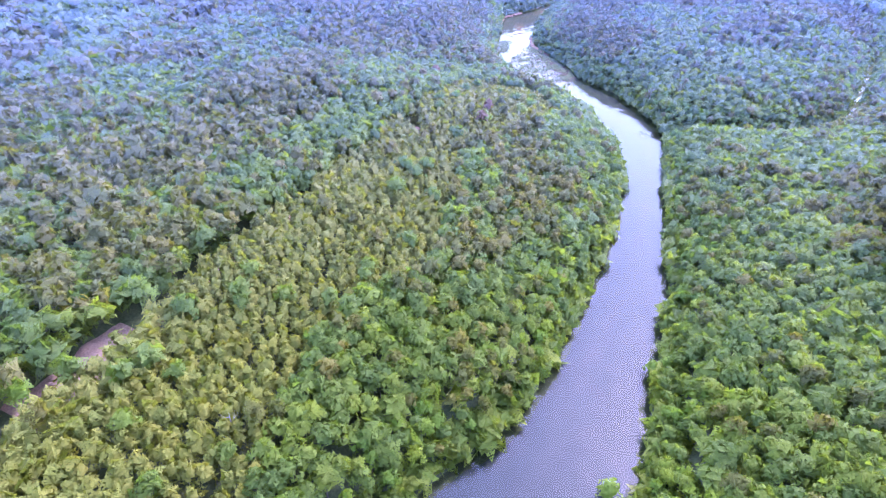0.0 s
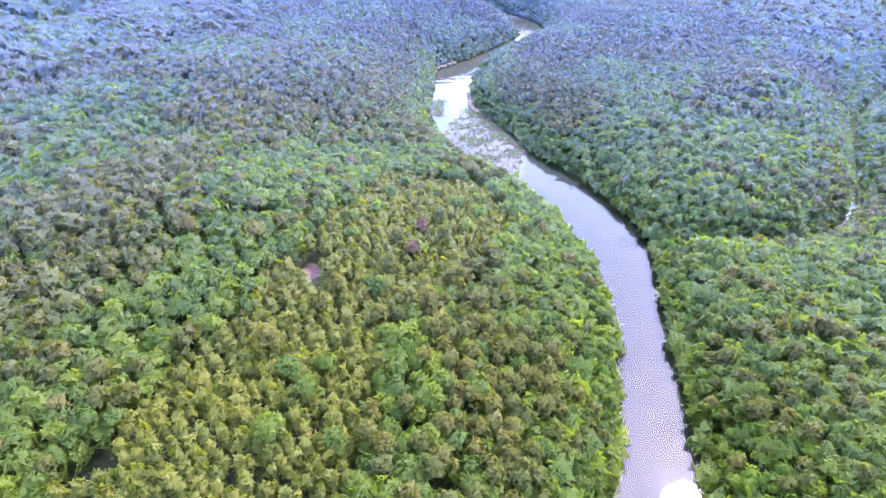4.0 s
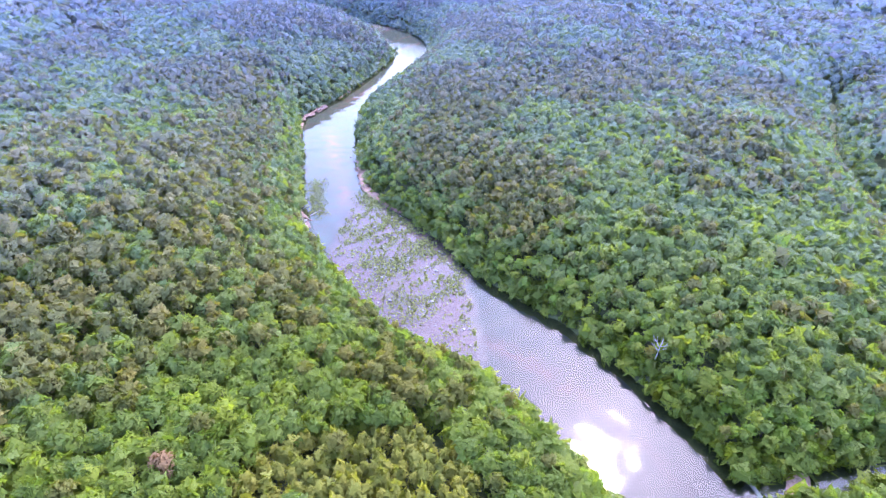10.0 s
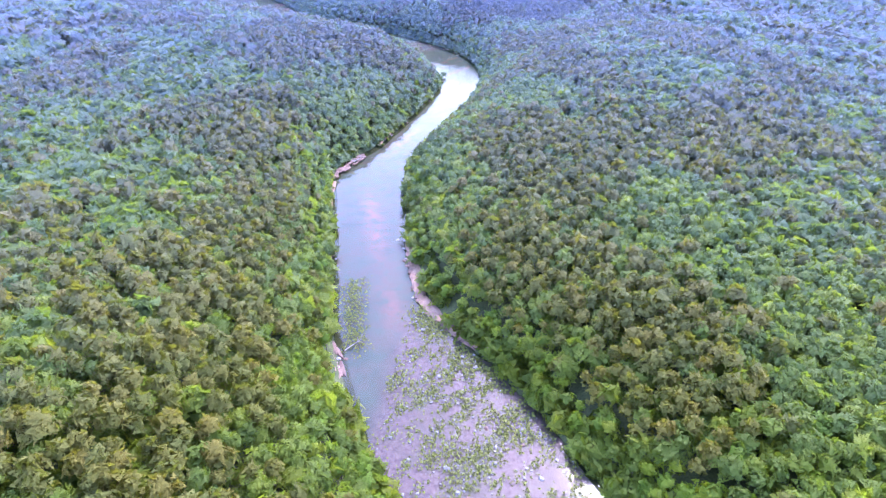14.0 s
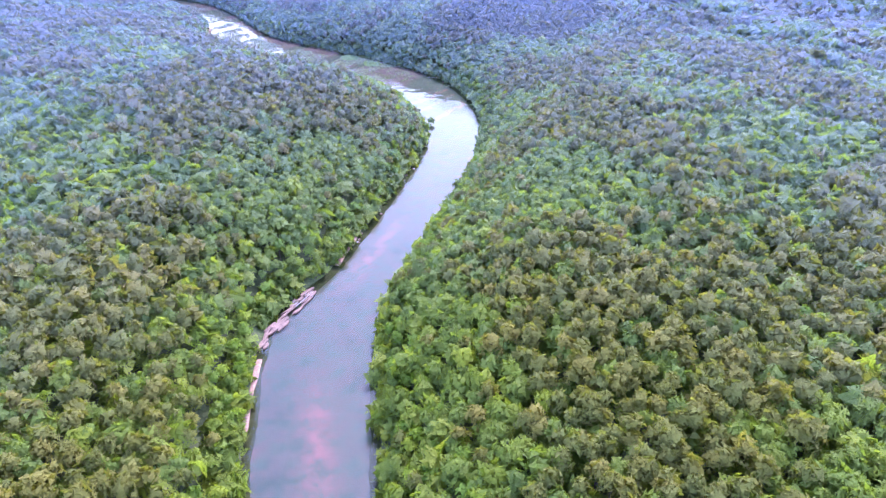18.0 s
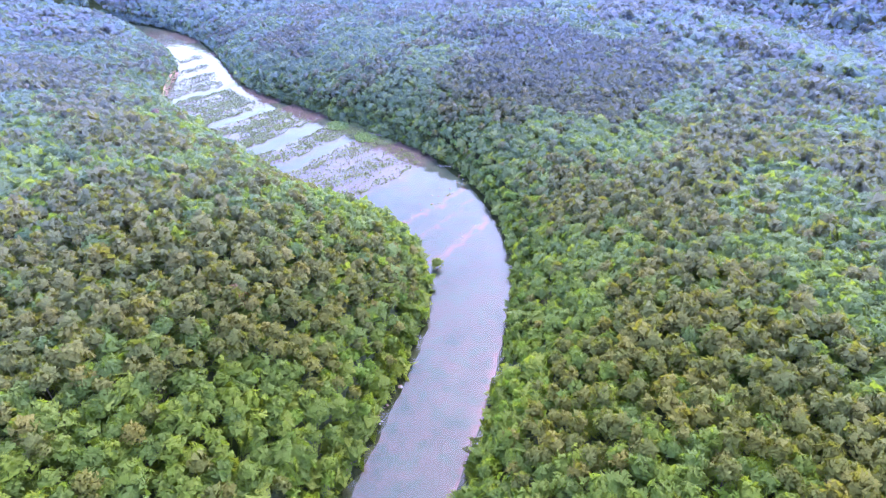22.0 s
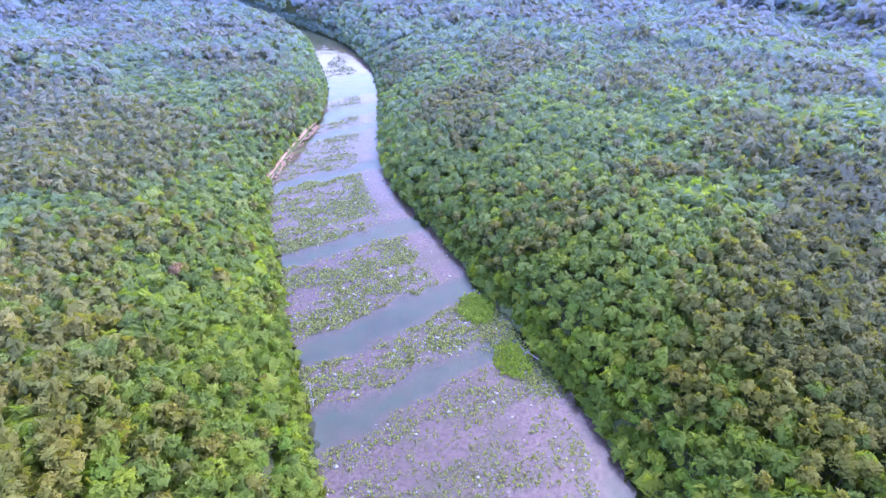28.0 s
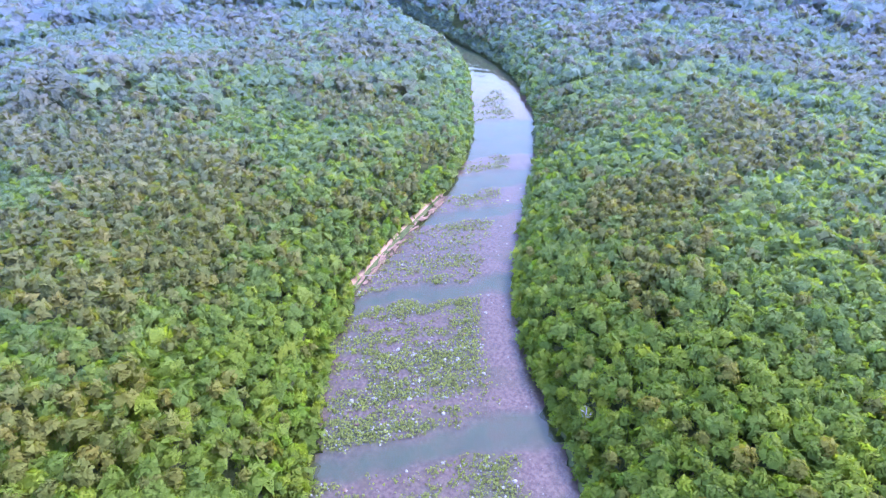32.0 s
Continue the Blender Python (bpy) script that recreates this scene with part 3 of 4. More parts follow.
def tube(verts, faces, path, radii, sides=6):
    """A tapered limb along a path, added to verts and faces."""
    start = len(verts)
    for i, (p, r) in enumerate(zip(path, radii)):
        d = (Vector(path[min(i + 1, len(path) - 1)]) - Vector(path[max(i - 1, 0)])).normalized()
        s = d.cross(Vector((0.3, 1, 0.1))).normalized()
        t = d.cross(s)
        for k in range(sides):
            a = 2 * math.pi * k / sides
            verts.append(tuple(Vector(p) + (s * math.cos(a) + t * math.sin(a)) * r))
    for i in range(len(path) - 1):
        for k in range(sides):
            a, b = start + i * sides + k, start + i * sides + (k + 1) % sides
            faces.append((a, b, b + sides, a + sides))
    faces.append(tuple(start + (len(path) - 1) * sides + k for k in range(sides)))


def trunk_mesh(name, seed, height, girth, limbs, spread_, mat, bare=False):
    rng = random.Random(seed)
    verts, faces = [], []
    lean = (rng.uniform(-0.5, 0.5), rng.uniform(-0.5, 0.5))
    top = height * (0.92 if bare else 0.85)
    tube(verts, faces, [(lean[0] * k * k, lean[1] * k * k, -1.0 + (top + 1.0) * k) for k in (0, 0.08, 0.4, 0.75, 1)], [girth * 1.5, girth, girth * 0.8, girth * 0.5, girth * 0.12], 5)
    for i in range(limbs):
        a, h = i * 2.4 + rng.uniform(-0.4, 0.4), height * rng.uniform(0.42, 0.8)
        r = spread_ * rng.uniform(0.6, 1.0)
        q = [(0, 0, h), (math.cos(a) * r * 0.5, math.sin(a) * r * 0.5, h + r * 0.3), (math.cos(a + 0.2) * r, math.sin(a + 0.2) * r, h + r * rng.uniform(0.3, 0.9))]
        tube(verts, faces, q, [girth * 0.42, girth * 0.28, girth * 0.08], 4)
        if bare:
            for s in (-0.6, 0.5, 0.9):
                b = a + s
                tube(verts, faces, [q[1], (q[1][0] + math.cos(b) * r * 0.35, q[1][1] + math.sin(b) * r * 0.35, q[1][2] + r * 0.3), (q[1][0] + math.cos(b) * r * 0.6, q[1][1] + math.sin(b) * r * 0.6, q[1][2] + r * 0.7)], [girth * 0.2, girth * 0.13, girth * 0.04], 4)
    me = bpy.data.meshes.new(name)
    me.from_pydata(verts, [], faces)
    me.materials.append(mat)
    return me


def soup(name, verts, normals, inner, tone, mat):
    """One mesh of loose triangles with given corner directions."""
    me, n = bpy.data.meshes.new(name), len(verts)
    me.vertices.add(n)
    me.vertices.foreach_set("co", verts.astype(np.float32).ravel())
    me.loops.add(n)
    me.loops.foreach_set("vertex_index", np.arange(n, dtype=np.int32))
    me.polygons.add(n // 3)
    me.polygons.foreach_set("loop_start", np.arange(0, n, 3, dtype=np.int32))
    me.polygons.foreach_set("use_smooth", np.ones(n // 3, bool))
    me.update(calc_edges=True)
    me.attributes.new("tone", "FLOAT", "POINT").data.foreach_set("value", tone.astype(np.float32))
    me.attributes.new("inner", "FLOAT", "POINT").data.foreach_set("value", inner.astype(np.float32))
    me.normals_split_custom_set_from_vertices(normals.astype(np.float32))
    me.materials.append(mat)
    return me


def crown_copies(proto, x, y, z, size, turn, tone):
    """Corners, directions, inner mass and tones of many copies of one crown."""
    verts, normals, inner = proto
    c, s_, k = np.cos(turn)[:, None], np.sin(turn)[:, None], size[:, None]
    px = (verts[:, 0] * c - verts[:, 1] * s_) * k + x[:, None]
    py = (verts[:, 0] * s_ + verts[:, 1] * c) * k + y[:, None]
    v = np.stack((px, py, verts[:, 2] * k + z[:, None]), 2).reshape(-1, 3)
    n = np.stack((normals[:, 0] * c - normals[:, 1] * s_, normals[:, 0] * s_ + normals[:, 1] * c, np.broadcast_to(normals[:, 2], px.shape)), 2).reshape(-1, 3)
    return v, n, np.tile(inner, len(x)), np.repeat(tone, len(verts))


# where the forest stands: the wedge of hills that the valley opens on
CORRIDOR = np.array([(20, 70), (40, 240), (70, 400), (100, 500), (145, 640), (180, 800), (165, 880), (120, 980)], float)
TRACK = curve_through([(-108, 40), (-88, 89), (-81, 105), (-70, 135), (-52, 171)], 6)
PLANTED = np.array([(-104, 40), (-88, 89), (-70, 135), (-50, 174), (-16, 248), (12, 322), (52, 325), (62, 275), (30, 240), (9, 215), (0, 150), (-8, 130), (-26, 117), (-38, 80), (-40, 30)], float)
CLEARINGS = [(-90, 87, 5.0), (-87, 97, 6.0), (-81, 106, 5.5), (-70, 134, 3.6), (-50, 172, 3.6), (-14, 243, 4.4), (-15, 236, 4.2), (-12, 230, 3.6), (79, 488, 5.0), (80, 504, 4.0), (81, 463, 5.0), (78, 606, 5.0), (128, 270, 6.0)]
rng = np.random.default_rng(11)


def scatter(x0, x1, y0, y1, step, jitter=0.4):
    """Uneven rows of places on a staggered grid."""
    xs, ys = np.meshgrid(np.arange(x0, x1, step), np.arange(y0, y1, step * 0.88))
    xs[1::2] += step / 2
    return (xs + rng.uniform(-jitter, jitter, xs.shape) * step).ravel(), (ys + rng.uniform(-jitter, jitter, ys.shape) * step).ravel()


def from_path(x, y):
    """Distance from the middle of the valley, with a ragged edge."""
    return line_distance(x, y, CORRIDOR) + 45 * waves(x, y, 80, 71)


tiers = []
for lo_, hi_, step in ((-999, 250, 4.15), (250, 450, 5.2), (450, 9999, 7.5)):
    x_, y_ = scatter(-760, 1150, 30, 1860, step)
    n_ = from_path(x_, y_)
    tiers.append(np.stack((x_, y_))[:, (n_ >= lo_) & (n_ < hi_)])
tx, ty = np.concatenate(tiers, 1)
WEST = ((30, 160, 240, 400, 560, 720, 1040, 1440, 1600, 1860), (-90, -150, -215, -335, -450, -550, -610, -760, -560, -330))
EAST = ((30, 160, 240, 400, 560, 720, 880, 1440, 1520, 1600, 1760, 1860), (90, 150, 215, 390, 650, 890, 1140, 1140, 850, 780, 500, 50))
west, east = np.interp(ty, *WEST), np.interp(ty, *EAST)
ok = (tx > west) & (tx < east)
# thinner woods beyond, on the slopes to the side and behind
ox, oy = scatter(-800, 1300, -160, 1980, 9.5)
beyond = (oy < 30) | (oy > 1860) | (ox < np.interp(oy, *WEST)) | (ox > np.interp(oy, *EAST))
tx, ty = np.concatenate((tx[ok], ox[beyond])), np.concatenate((ty[ok], oy[beyond]))
outer = np.concatenate((np.zeros(ok.sum(), bool), np.ones(beyond.sum(), bool)))
near = from_path(tx, ty)
td = river_distance(tx, ty)
keep = td > 1.2 + rng.uniform(0, 1.5, td.shape)
keep &= line_distance(tx, ty, TRACK) > 1.4
for cx, cy, cr in CLEARINGS:
    keep &= np.hypot(tx - cx, ty - cy) > cr
tx, ty, near, td, outer = tx[keep], ty[keep], near[keep], td[keep], outer[keep]
near = np.where(outer, 2000.0, near)
# the planted stands are closer set
# this hill's dark tone is part pine, part cloud shade in the needle colour
DARK_STAND = np.array([(230, 882), (242, 858), (290, 805), (350, 845), (368, 900), (335, 960), (285, 978), (247, 915)], float)
planted = np.zeros(tx.shape, int)
for mark, poly, box in ((3, PLANTED, (-110, 70, 30, 330)), (4, DARK_STAND, (228, 370, 800, 982))):
    px_, py_ = scatter(*box, 3.2 if mark == 3 else 3.6, 0.42)
    pd_ = river_distance(px_, py_)
    ok = inside(px_ + 5 * waves(px_, py_, 30, 61), py_, poly) & (pd_ > 8) & (line_distance(px_, py_, TRACK) > 2.2)
    for cx, cy, cr in CLEARINGS:
        ok &= np.hypot(px_ - cx, py_ - cy) > cr
    old = ~(inside(tx, ty, poly) & (rng.uniform(0, 1, tx.shape) < 0.93))
    planted, outer = np.concatenate((planted[old], np.full(ok.sum(), mark))), np.concatenate((outer[old], np.zeros(ok.sum(), bool)))
    tx, ty = np.concatenate((tx[old], px_[ok])), np.concatenate((ty[old], py_[ok]))
    near, td = np.concatenate((near[old], from_path(px_[ok], py_[ok]))), np.concatenate((td[old], pd_[ok]))
tz = ground_height(tx, ty, td)
STANDS = [(-15, 440, 45, 0.4), (110, 460, 35, 0.35), (215, 520, 60, 0.4), (25, 540, 40, 0.35), (100, 715, 45, 0.45), (210, 650, 40, 0.2), (310, 740, 60, 0.3), (-15, 970, 40, 0.45), (-80, 1000, 60, 0.3), (-60, 330, 50, 0.2),
          (-100, 170, 50, 0.25), (40, 880, 30, 0.3), (140, 310, 50, -0.4), (50, 960, 25, -0.3), (200, 800, 35, -0.3), (150, 1000, 60, -0.25), (-10, 600, 40, -0.2)]
stand = 0.3 + 0.75 * waves(tx, ty, 150, 21) + 0.4 * waves(tx, ty, 50, 22) - 0.5 * np.exp(-td / 14)
for sx, sy, sr, amount in STANDS:
    stand += 1.5 * amount * np.exp(-((tx - sx) ** 2 + (ty - sy) ** 2) / (sr * sr))
pick, bright = rng.uniform(0, 1, tx.shape), rng.uniform(0, 1, tx.shape)
kind = np.where(pick < np.clip(stand, 0.06, 0.88), 1, 0)
kind = np.where((kind == 0) & ((bright < 0.04) | ((td < 14) & (bright < 0.45))), 2, kind)
kind = np.where(planted > 0, planted, kind)
size = rng.normal(1.0, 0.13, tx.shape).clip(0.7, 1.4) * np.where(outer, 2.1, np.where(near > 450, 1.7, np.where(near > 250, 1.22, 1.0))) * np.interp(td, (0, 5, 18, 36), (0.6, 0.72, 0.93, 1.0))
tone, turn = rng.uniform(0, 1, tx.shape), rng.uniform(0, 6.28, tx.shape)
tz += 0.65 * 13 * (1 - size / np.where(outer, 2.1, np.where(near > 450, 1.7, np.where(near > 250, 1.22, 1.0))) / np.interp(td, (0, 5, 18, 36), (0.6, 0.72, 0.93, 1.0)))
tz -= np.interp(td, (0, 5, 18, 36), (1.6, 1.8, 1.0, 0.0))

# kind: name, material, crown, trunk height, girth, label of the mass
SPECIES = [
    ("hardwood_tree", HARDWOOD, lambda s, n: broad_crown(s, n, 13.0, 2.85), 13.0, 0.24, "green broadleaf", 4, 2.6),
    ("pine_tree", PINE, lambda s, n: pine_crown(s, n, 14.2, 2.45), 14.0, 0.2, "grey-olive pine", 3, 1.8),
    ("riverside_tree", BRIGHT, lambda s, n: broad_crown(s + 50, n, 12.0, 3.0), 12.0, 0.22, "bright yellow-green broadleaf", 4, 2.6),
    ("young_pine", YOUNG_PINE, lambda s, n: pine_crown(s + 90, (max(8, int(n[0] * 0.6)), n[1]), 10.2, 2.15, False), 9.8, 0.12, "yellow-olive young pine", 3, 1.3),
    ("planted_pine", PLANTED_PINE, lambda s, n: pine_crown(s + 130, n, 12.5, 2.6), 12.0, 0.15, "dark, cloud-toned grey-green planted pine", 3, 1.3),
]
LABELS = ["mixed green broadleaf tree with a clumped full crown", "grey-olive pine with a fuzzy rounded crown", "bright yellow-green broadleaf tree leaning over the riverbank", "slender yellow-olive young pine in a dense planted stand", "dark grey-green pine in a dense planted stand, its colour deepened for cloud shade"]
LEVELS = ((-999, 105, NEAR), (105, 250, MIDDLE), (250, 450, FAR), (450, 1000, FARTHEST), (1000, 9999, (8, None)))
SINGLE = 230
single = np.zeros(tx.shape, bool)
for k in range(5):
    mine = np.flatnonzero((kind == k) & (near < 80))
    single[rng.permutation(mine)[:SINGLE]] = True

for k, (name, mat, crown, high, girth, words, limbs, wide) in enumerate(SPECIES):
    # the trees that one could pick out singly
    protos = []
    for v in range(5):
        verts, normals, inner = crown(300 + v, FULL)
        protos.append((soup("crown", verts, normals, inner, np.zeros(len(verts)), mat), trunk_mesh("trunk", 40 + v + 9 * k, high, girth, limbs, wide, BARK)))
    for n, i in enumerate(np.flatnonzero(single & (kind == k))):
        tree = tagged(new(name), LABELS[k], "tree", name.replace("_", " ") + "s along the valley")
        tree.matrix_basis = Matrix.LocRotScale((tx[i], ty[i], tz[i]), Euler((0, 0, turn[i])), Vector((size[i],) * 3))
        for part_name, data in zip(("crown", "trunk"), protos[n % 5]):
            new(part_name, data).parent = tree
    # the rest of the forest
    made = []
    for lo, hi, detail in LEVELS:
        for v in range(6):
            mine = np.flatnonzero((kind == k) & ~single & (near >= lo) & (near < hi))[v::6]
            made.append(crown_copies(crown(500 + v + max(lo, 0), detail), tx[mine], ty[mine], tz[mine], size[mine], turn[mine], tone[mine]))
    forest = new(name.replace("tree", "forest") if "tree" in name else name + "_forest", soup("forest", *(np.concatenate(v) for v in zip(*made)), mat))
    tagged(forest, words + " forest covering the valley slopes", "forest", kind="stuff")

# ---- riverside undergrowth ----
def forest_of(name, protos, x, y, z, size, mat, label, category):
    out = [crown_copies(p, x[i::len(protos)], y[i::len(protos)], z[i::len(protos)], size[i::len(protos)], rng.uniform(0, 6.28, len(x[i::len(protos)])), rng.uniform(0, 1, len(x[i::len(protos)]))) for i, p in enumerate(protos)]
    return tagged(new(name, soup(name, *(np.concatenate(v) for v in zip(*out)), mat)), label, category, kind="stuff")


bush = []
for line, out in ((BANK_L, -1), (BANK_R, 1), (CREEK_LINE, 1), (CREEK_LINE, -1)):
    d = np.gradient(line, axis=0)
    nrm = np.stack((d[:, 1], -d[:, 0]), 1) / np.linalg.norm(d, axis=1)[:, None] * out
    seg = np.linalg.norm(np.diff(line, axis=0), axis=1)
    cum = np.concatenate(((0,), np.cumsum(seg)))
    for offset, step in ((0.6, 2.1), (3.0, 2.6), (5.5, 3.2)):
        at = np.arange(0, cum[-1], step) + rng.uniform(-0.8, 0.8, len(np.arange(0, cum[-1], step)))
        o = offset + rng.uniform(-0.9, 0.9, len(at)) + (4.0 if line is CREEK_LINE else 0)
        bush.append(np.stack([np.interp(at, cum, line[:, k]) + o * np.interp(at, cum, nrm[:, k]) for k in (0, 1)], 1))
bush = np.concatenate(bush)
bush = bush[(bush[:, 1] > 40) & (bush[:, 1] < 1480)]
bd = river_distance(bush[:, 0], bush[:, 1])
ok = bd > -0.9
for cx, cy, cr in CLEARINGS:
    ok &= np.hypot(bush[:, 0] - cx, bush[:, 1] - cy) > cr * 0.9
LEDGES = [curve_through([(61, 584), (70, 596), (80, 606)], 6), curve_through([(47, 1012), (47, 1050), (50, 1092)], 6), curve_through([(40, 440), (41, 462)], 6)]
for line in LEDGES:
    ok &= line_distance(bush[:, 0], bush[:, 1], line) > 3.0
ok &= rng.uniform(0, 1, len(bush)) < 0.9
bush, bd = bush[ok], bd[ok]
bzz = ground_height(bush[:, 0], bush[:, 1], np.maximum(bd, 0.05)) - 0.3
forest_of("riverbank_shrubs", [broad_crown(700 + v, (16, (2, 5)), 3.4, 2.2) for v in range(5)], bush[:, 0], bush[:, 1], bzz, rng.uniform(0.6, 1.5, len(bush)), SHRUB, "dense green shrubs hanging over the riverbanks", "shrubs")

# young growth that fills the gaps between the trunks
ux, uy = scatter(-280, 480, 40, 1300, 5.6, 0.5)
ud = river_distance(ux, uy)
ok = (line_distance(ux, uy, CORRIDOR) < 120) & (ud > 7) & ~inside(ux, uy, PLANTED) & (line_distance(ux, uy, TRACK) > 2.6)
for cx, cy, cr in CLEARINGS:
    ok &= np.hypot(ux - cx, uy - cy) > cr + 0.5
ux, uy, ud = ux[ok], uy[ok], ud[ok]
forest_of("undergrowth", [broad_crown(760 + v, (16, (2, 4)), 9.0, 2.9) for v in range(5)], ux, uy, ground_height(ux, uy, ud) - 0.3, rng.uniform(0.8, 1.2, len(ux)), SHRUB, "green saplings and undergrowth between the trees", "undergrowth")

# ---- the shoals: plants and stones ----
def in_river(n, y0, y1):
    """Random places on the water between two stretches of the valley."""
    x, y = rng.uniform(20, 225, n), rng.uniform(y0, y1, n)
    d = river_distance(x, y)
    return x[d < -2.0], y[d < -2.0], d[d < -2.0]


ISLET, SECOND = (159, 919), (172, 894)


def weed_amount(x, y, d):
    """How thickly water plants stand: on the ledges, not in the pools nor in the side channel."""
    lower = y > 760
    patchy = waves(x, y, 26, 41) * 0.6 + waves(x + 0.5 * y, y - 0.75 * x, 11, 42) * 0.6 + waves(x, y, 4.5, 43) * 0.35
    q = ledge_lines(x, y)
    side = line_distance(x, y, BANK_R[::3])
    low = np.clip((shoal_amount(x, y) - 0.75) * 4, 0, 1) * np.clip((side - np.where(q > 905, 13, 5)) / 5, 0, 1) * np.where(q < 848, 0.45, 1.0) * np.where(q > 1060, 0.4, 1.0)
    up = np.clip((shoal_amount(x, y) - 0.6) * 3, 0, 1) * np.clip(0.4 + (y - 372) / 90 + (x - 65) / 60, 0.15, 0.9)
    isle = np.exp(-((x - 51 - 0.16 * (y - 475)) / 3.2) ** 2) * np.clip((22 - np.abs(y - 473)) / 8, 0, 1)
    green = np.exp(-(((x - 168) / 8) ** 2 + ((y - 913) / 11) ** 2)) + np.exp(-(((x - 181) / 5) ** 2 + ((y - 886) / 6) ** 2)) + np.exp(-(((x - 75) / 5) ** 2 + ((y - 462) / 8) ** 2))
    return np.maximum(np.maximum(np.where(lower, low, up) * np.clip(0.5 + patchy, 0.04, 1), isle), np.clip(green * 2.0, 0, 1))


bed.data.attributes.new("weedy", "FLOAT", "POINT").data.foreach_set("value", (0.75 * weed_amount(bx, by, None)).ravel().astype(np.float32))
wx, wy, wd = [np.concatenate(v) for v in zip(in_river(140000, 350, 505), in_river(520000, 770, 1290))]
ok = rng.uniform(0, 1, len(wx)) < weed_amount(wx, wy, wd) * 0.95
px_, py_, pd_ = in_river(60000, 690, 860)
thin = np.abs(ledge_lines(px_, py_) - 743) < 1.0
thin &= (rng.uniform(0, 1, len(px_)) < np.clip(0.1 + 1.2 * waves(px_, py_, 12, 47), 0, 0.8)) & (px_ > 185)
wx, wy = np.concatenate((wx[ok], px_[thin])), np.concatenate((wy[ok], py_[thin]))
tuft = [clumps(np.random.default_rng(800 + v), np.array([(0, 0, 0.1)]), np.array([0.26]), [4], 0.25, 0.1, 0.5) for v in range(5)]
forest_of("water_willow", tuft, wx, wy, np.full(len(wx), 0.05), rng.uniform(0.6, 1.5, len(wx)), WEED, "low green water plants growing on the river ledges", "water plants")


blades = [clumps(np.random.default_rng(840 + v), np.array([(0, 0, 0.2)]), np.array([0.4]), [5], 0.34, 0.1, 0.5) for v in range(4)]
ix, iy = rng.normal(0, 1, 2600), rng.normal(0, 1, 2600)
ok = np.hypot(ix, iy) < 1.5 + 0.4 * waves(ix * 10, iy * 10, 9, 49)
ix, iy = ix[ok], iy[ok]
ix, iy = ISLET[0] + 3.4 * ix - 2.6 * iy, ISLET[1] + 3.0 * ix + 5.2 * iy
ok = river_distance(ix, iy) < -1.0
ix, iy = np.concatenate((ix[ok], ix[ok][::2] + SECOND[0] - ISLET[0])), np.concatenate((iy[ok], iy[ok][::2] + SECOND[1] - ISLET[1]))
ok = river_distance(ix, iy) < -1.0
forest_of("islet_grass", blades, ix[ok], iy[ok], np.full(ok.sum(), 0.05), rng.uniform(0.6, 1.4, ok.sum()), BRIGHT, "bright green grass on a low river islet", "grass")


def boulder_mesh(seed, cuts, mat, flat=0.6):
    r = random.Random(seed)
    bm = bmesh.new()
    bmesh.ops.create_icosphere(bm, subdivisions=cuts, radius=0.5)
    off = Vector((r.uniform(-9, 9), r.uniform(-9, 9), r.uniform(-9, 9)))
    for v in bm.verts:
        v.co *= 1 + 0.45 * noise.noise(v.co * 2.1 + off) + r.uniform(-0.07, 0.07)
        v.co.x *= 1.25
        v.co.z = max(v.co.z * flat, -0.12)
    me = bpy.data.meshes.new("boulder")
    bm.to_mesh(me)
    bm.free()
    me.materials.append(mat)
    return me


rx, ry, rd = [np.concatenate(v) for v in zip(in_river(15000, 350, 480), in_river(64000, 775, 1190))]
ok = rng.uniform(0, 1, len(rx)) < (np.where(ry < 880, 0.02, 0.06) + np.where((ry > 700) & (ry < 880), 0.4, 0.94) * weed_amount(rx, ry, rd)) * np.clip((shoal_amount(rx, ry) - 0.5) * 3, 0, 1) * 0.95
ok &= (ry < 1120)
px_, py_, pd_ = in_river(16000, 670, 860)
thin = np.minimum(np.abs(ledge_lines(px_, py_) - 743), np.abs(ledge_lines(px_, py_) - 708)) < 0.7
rx, ry = np.concatenate((rx[ok], px_[thin][::2])), np.concatenate((ry[ok], py_[thin][::2]))
rs = rng.gamma(2.2, 0.17, len(rx)).clip(0.22, 1.3)
big = np.argsort(-rs)[:150]
stones = [boulder_mesh(v, 2, BOULDER if v % 3 else ROCK) for v in range(6)]
for n, i in enumerate(big):
    b = tagged(new("boulder", stones[n % 6]), "rounded grey boulder standing out of the shallow river", "boulder", "boulders in the shoals")
    b.matrix_basis = Matrix.LocRotScale((rx[i], ry[i], 0.0), Euler((0, 0, n * 2.4)), Vector((rs[i],) * 3))
rest = np.setdiff1d(np.arange(len(rx)), big)
vs, fs = [], []
for v in range(4):
    me = boulder_mesh(60 + v, 1, BOULDER)
    co = np.array([p.co[:] for p in me.vertices])
    fc = np.array([p.vertices[:] for p in me.polygons])
    mine = rest[v::4]
    a = rng.uniform(0, 6.28, len(mine))
    c, s_ = np.cos(a)[:, None], np.sin(a)[:, None]
    k = rs[mine][:, None]
    pts = np.stack(((co[:, 0] * c - co[:, 1] * s_) * k + rx[mine][:, None], (co[:, 0] * s_ + co[:, 1] * c) * k + ry[mine][:, None], co[:, 2] * k * 0.9), 2)
    start = sum(len(q) for q in vs)
    fs.append((fc[None] + (start + np.arange(len(mine)) * len(co))[:, None, None]).reshape(-1, 3))
    vs.append(pts.reshape(-1, 3))
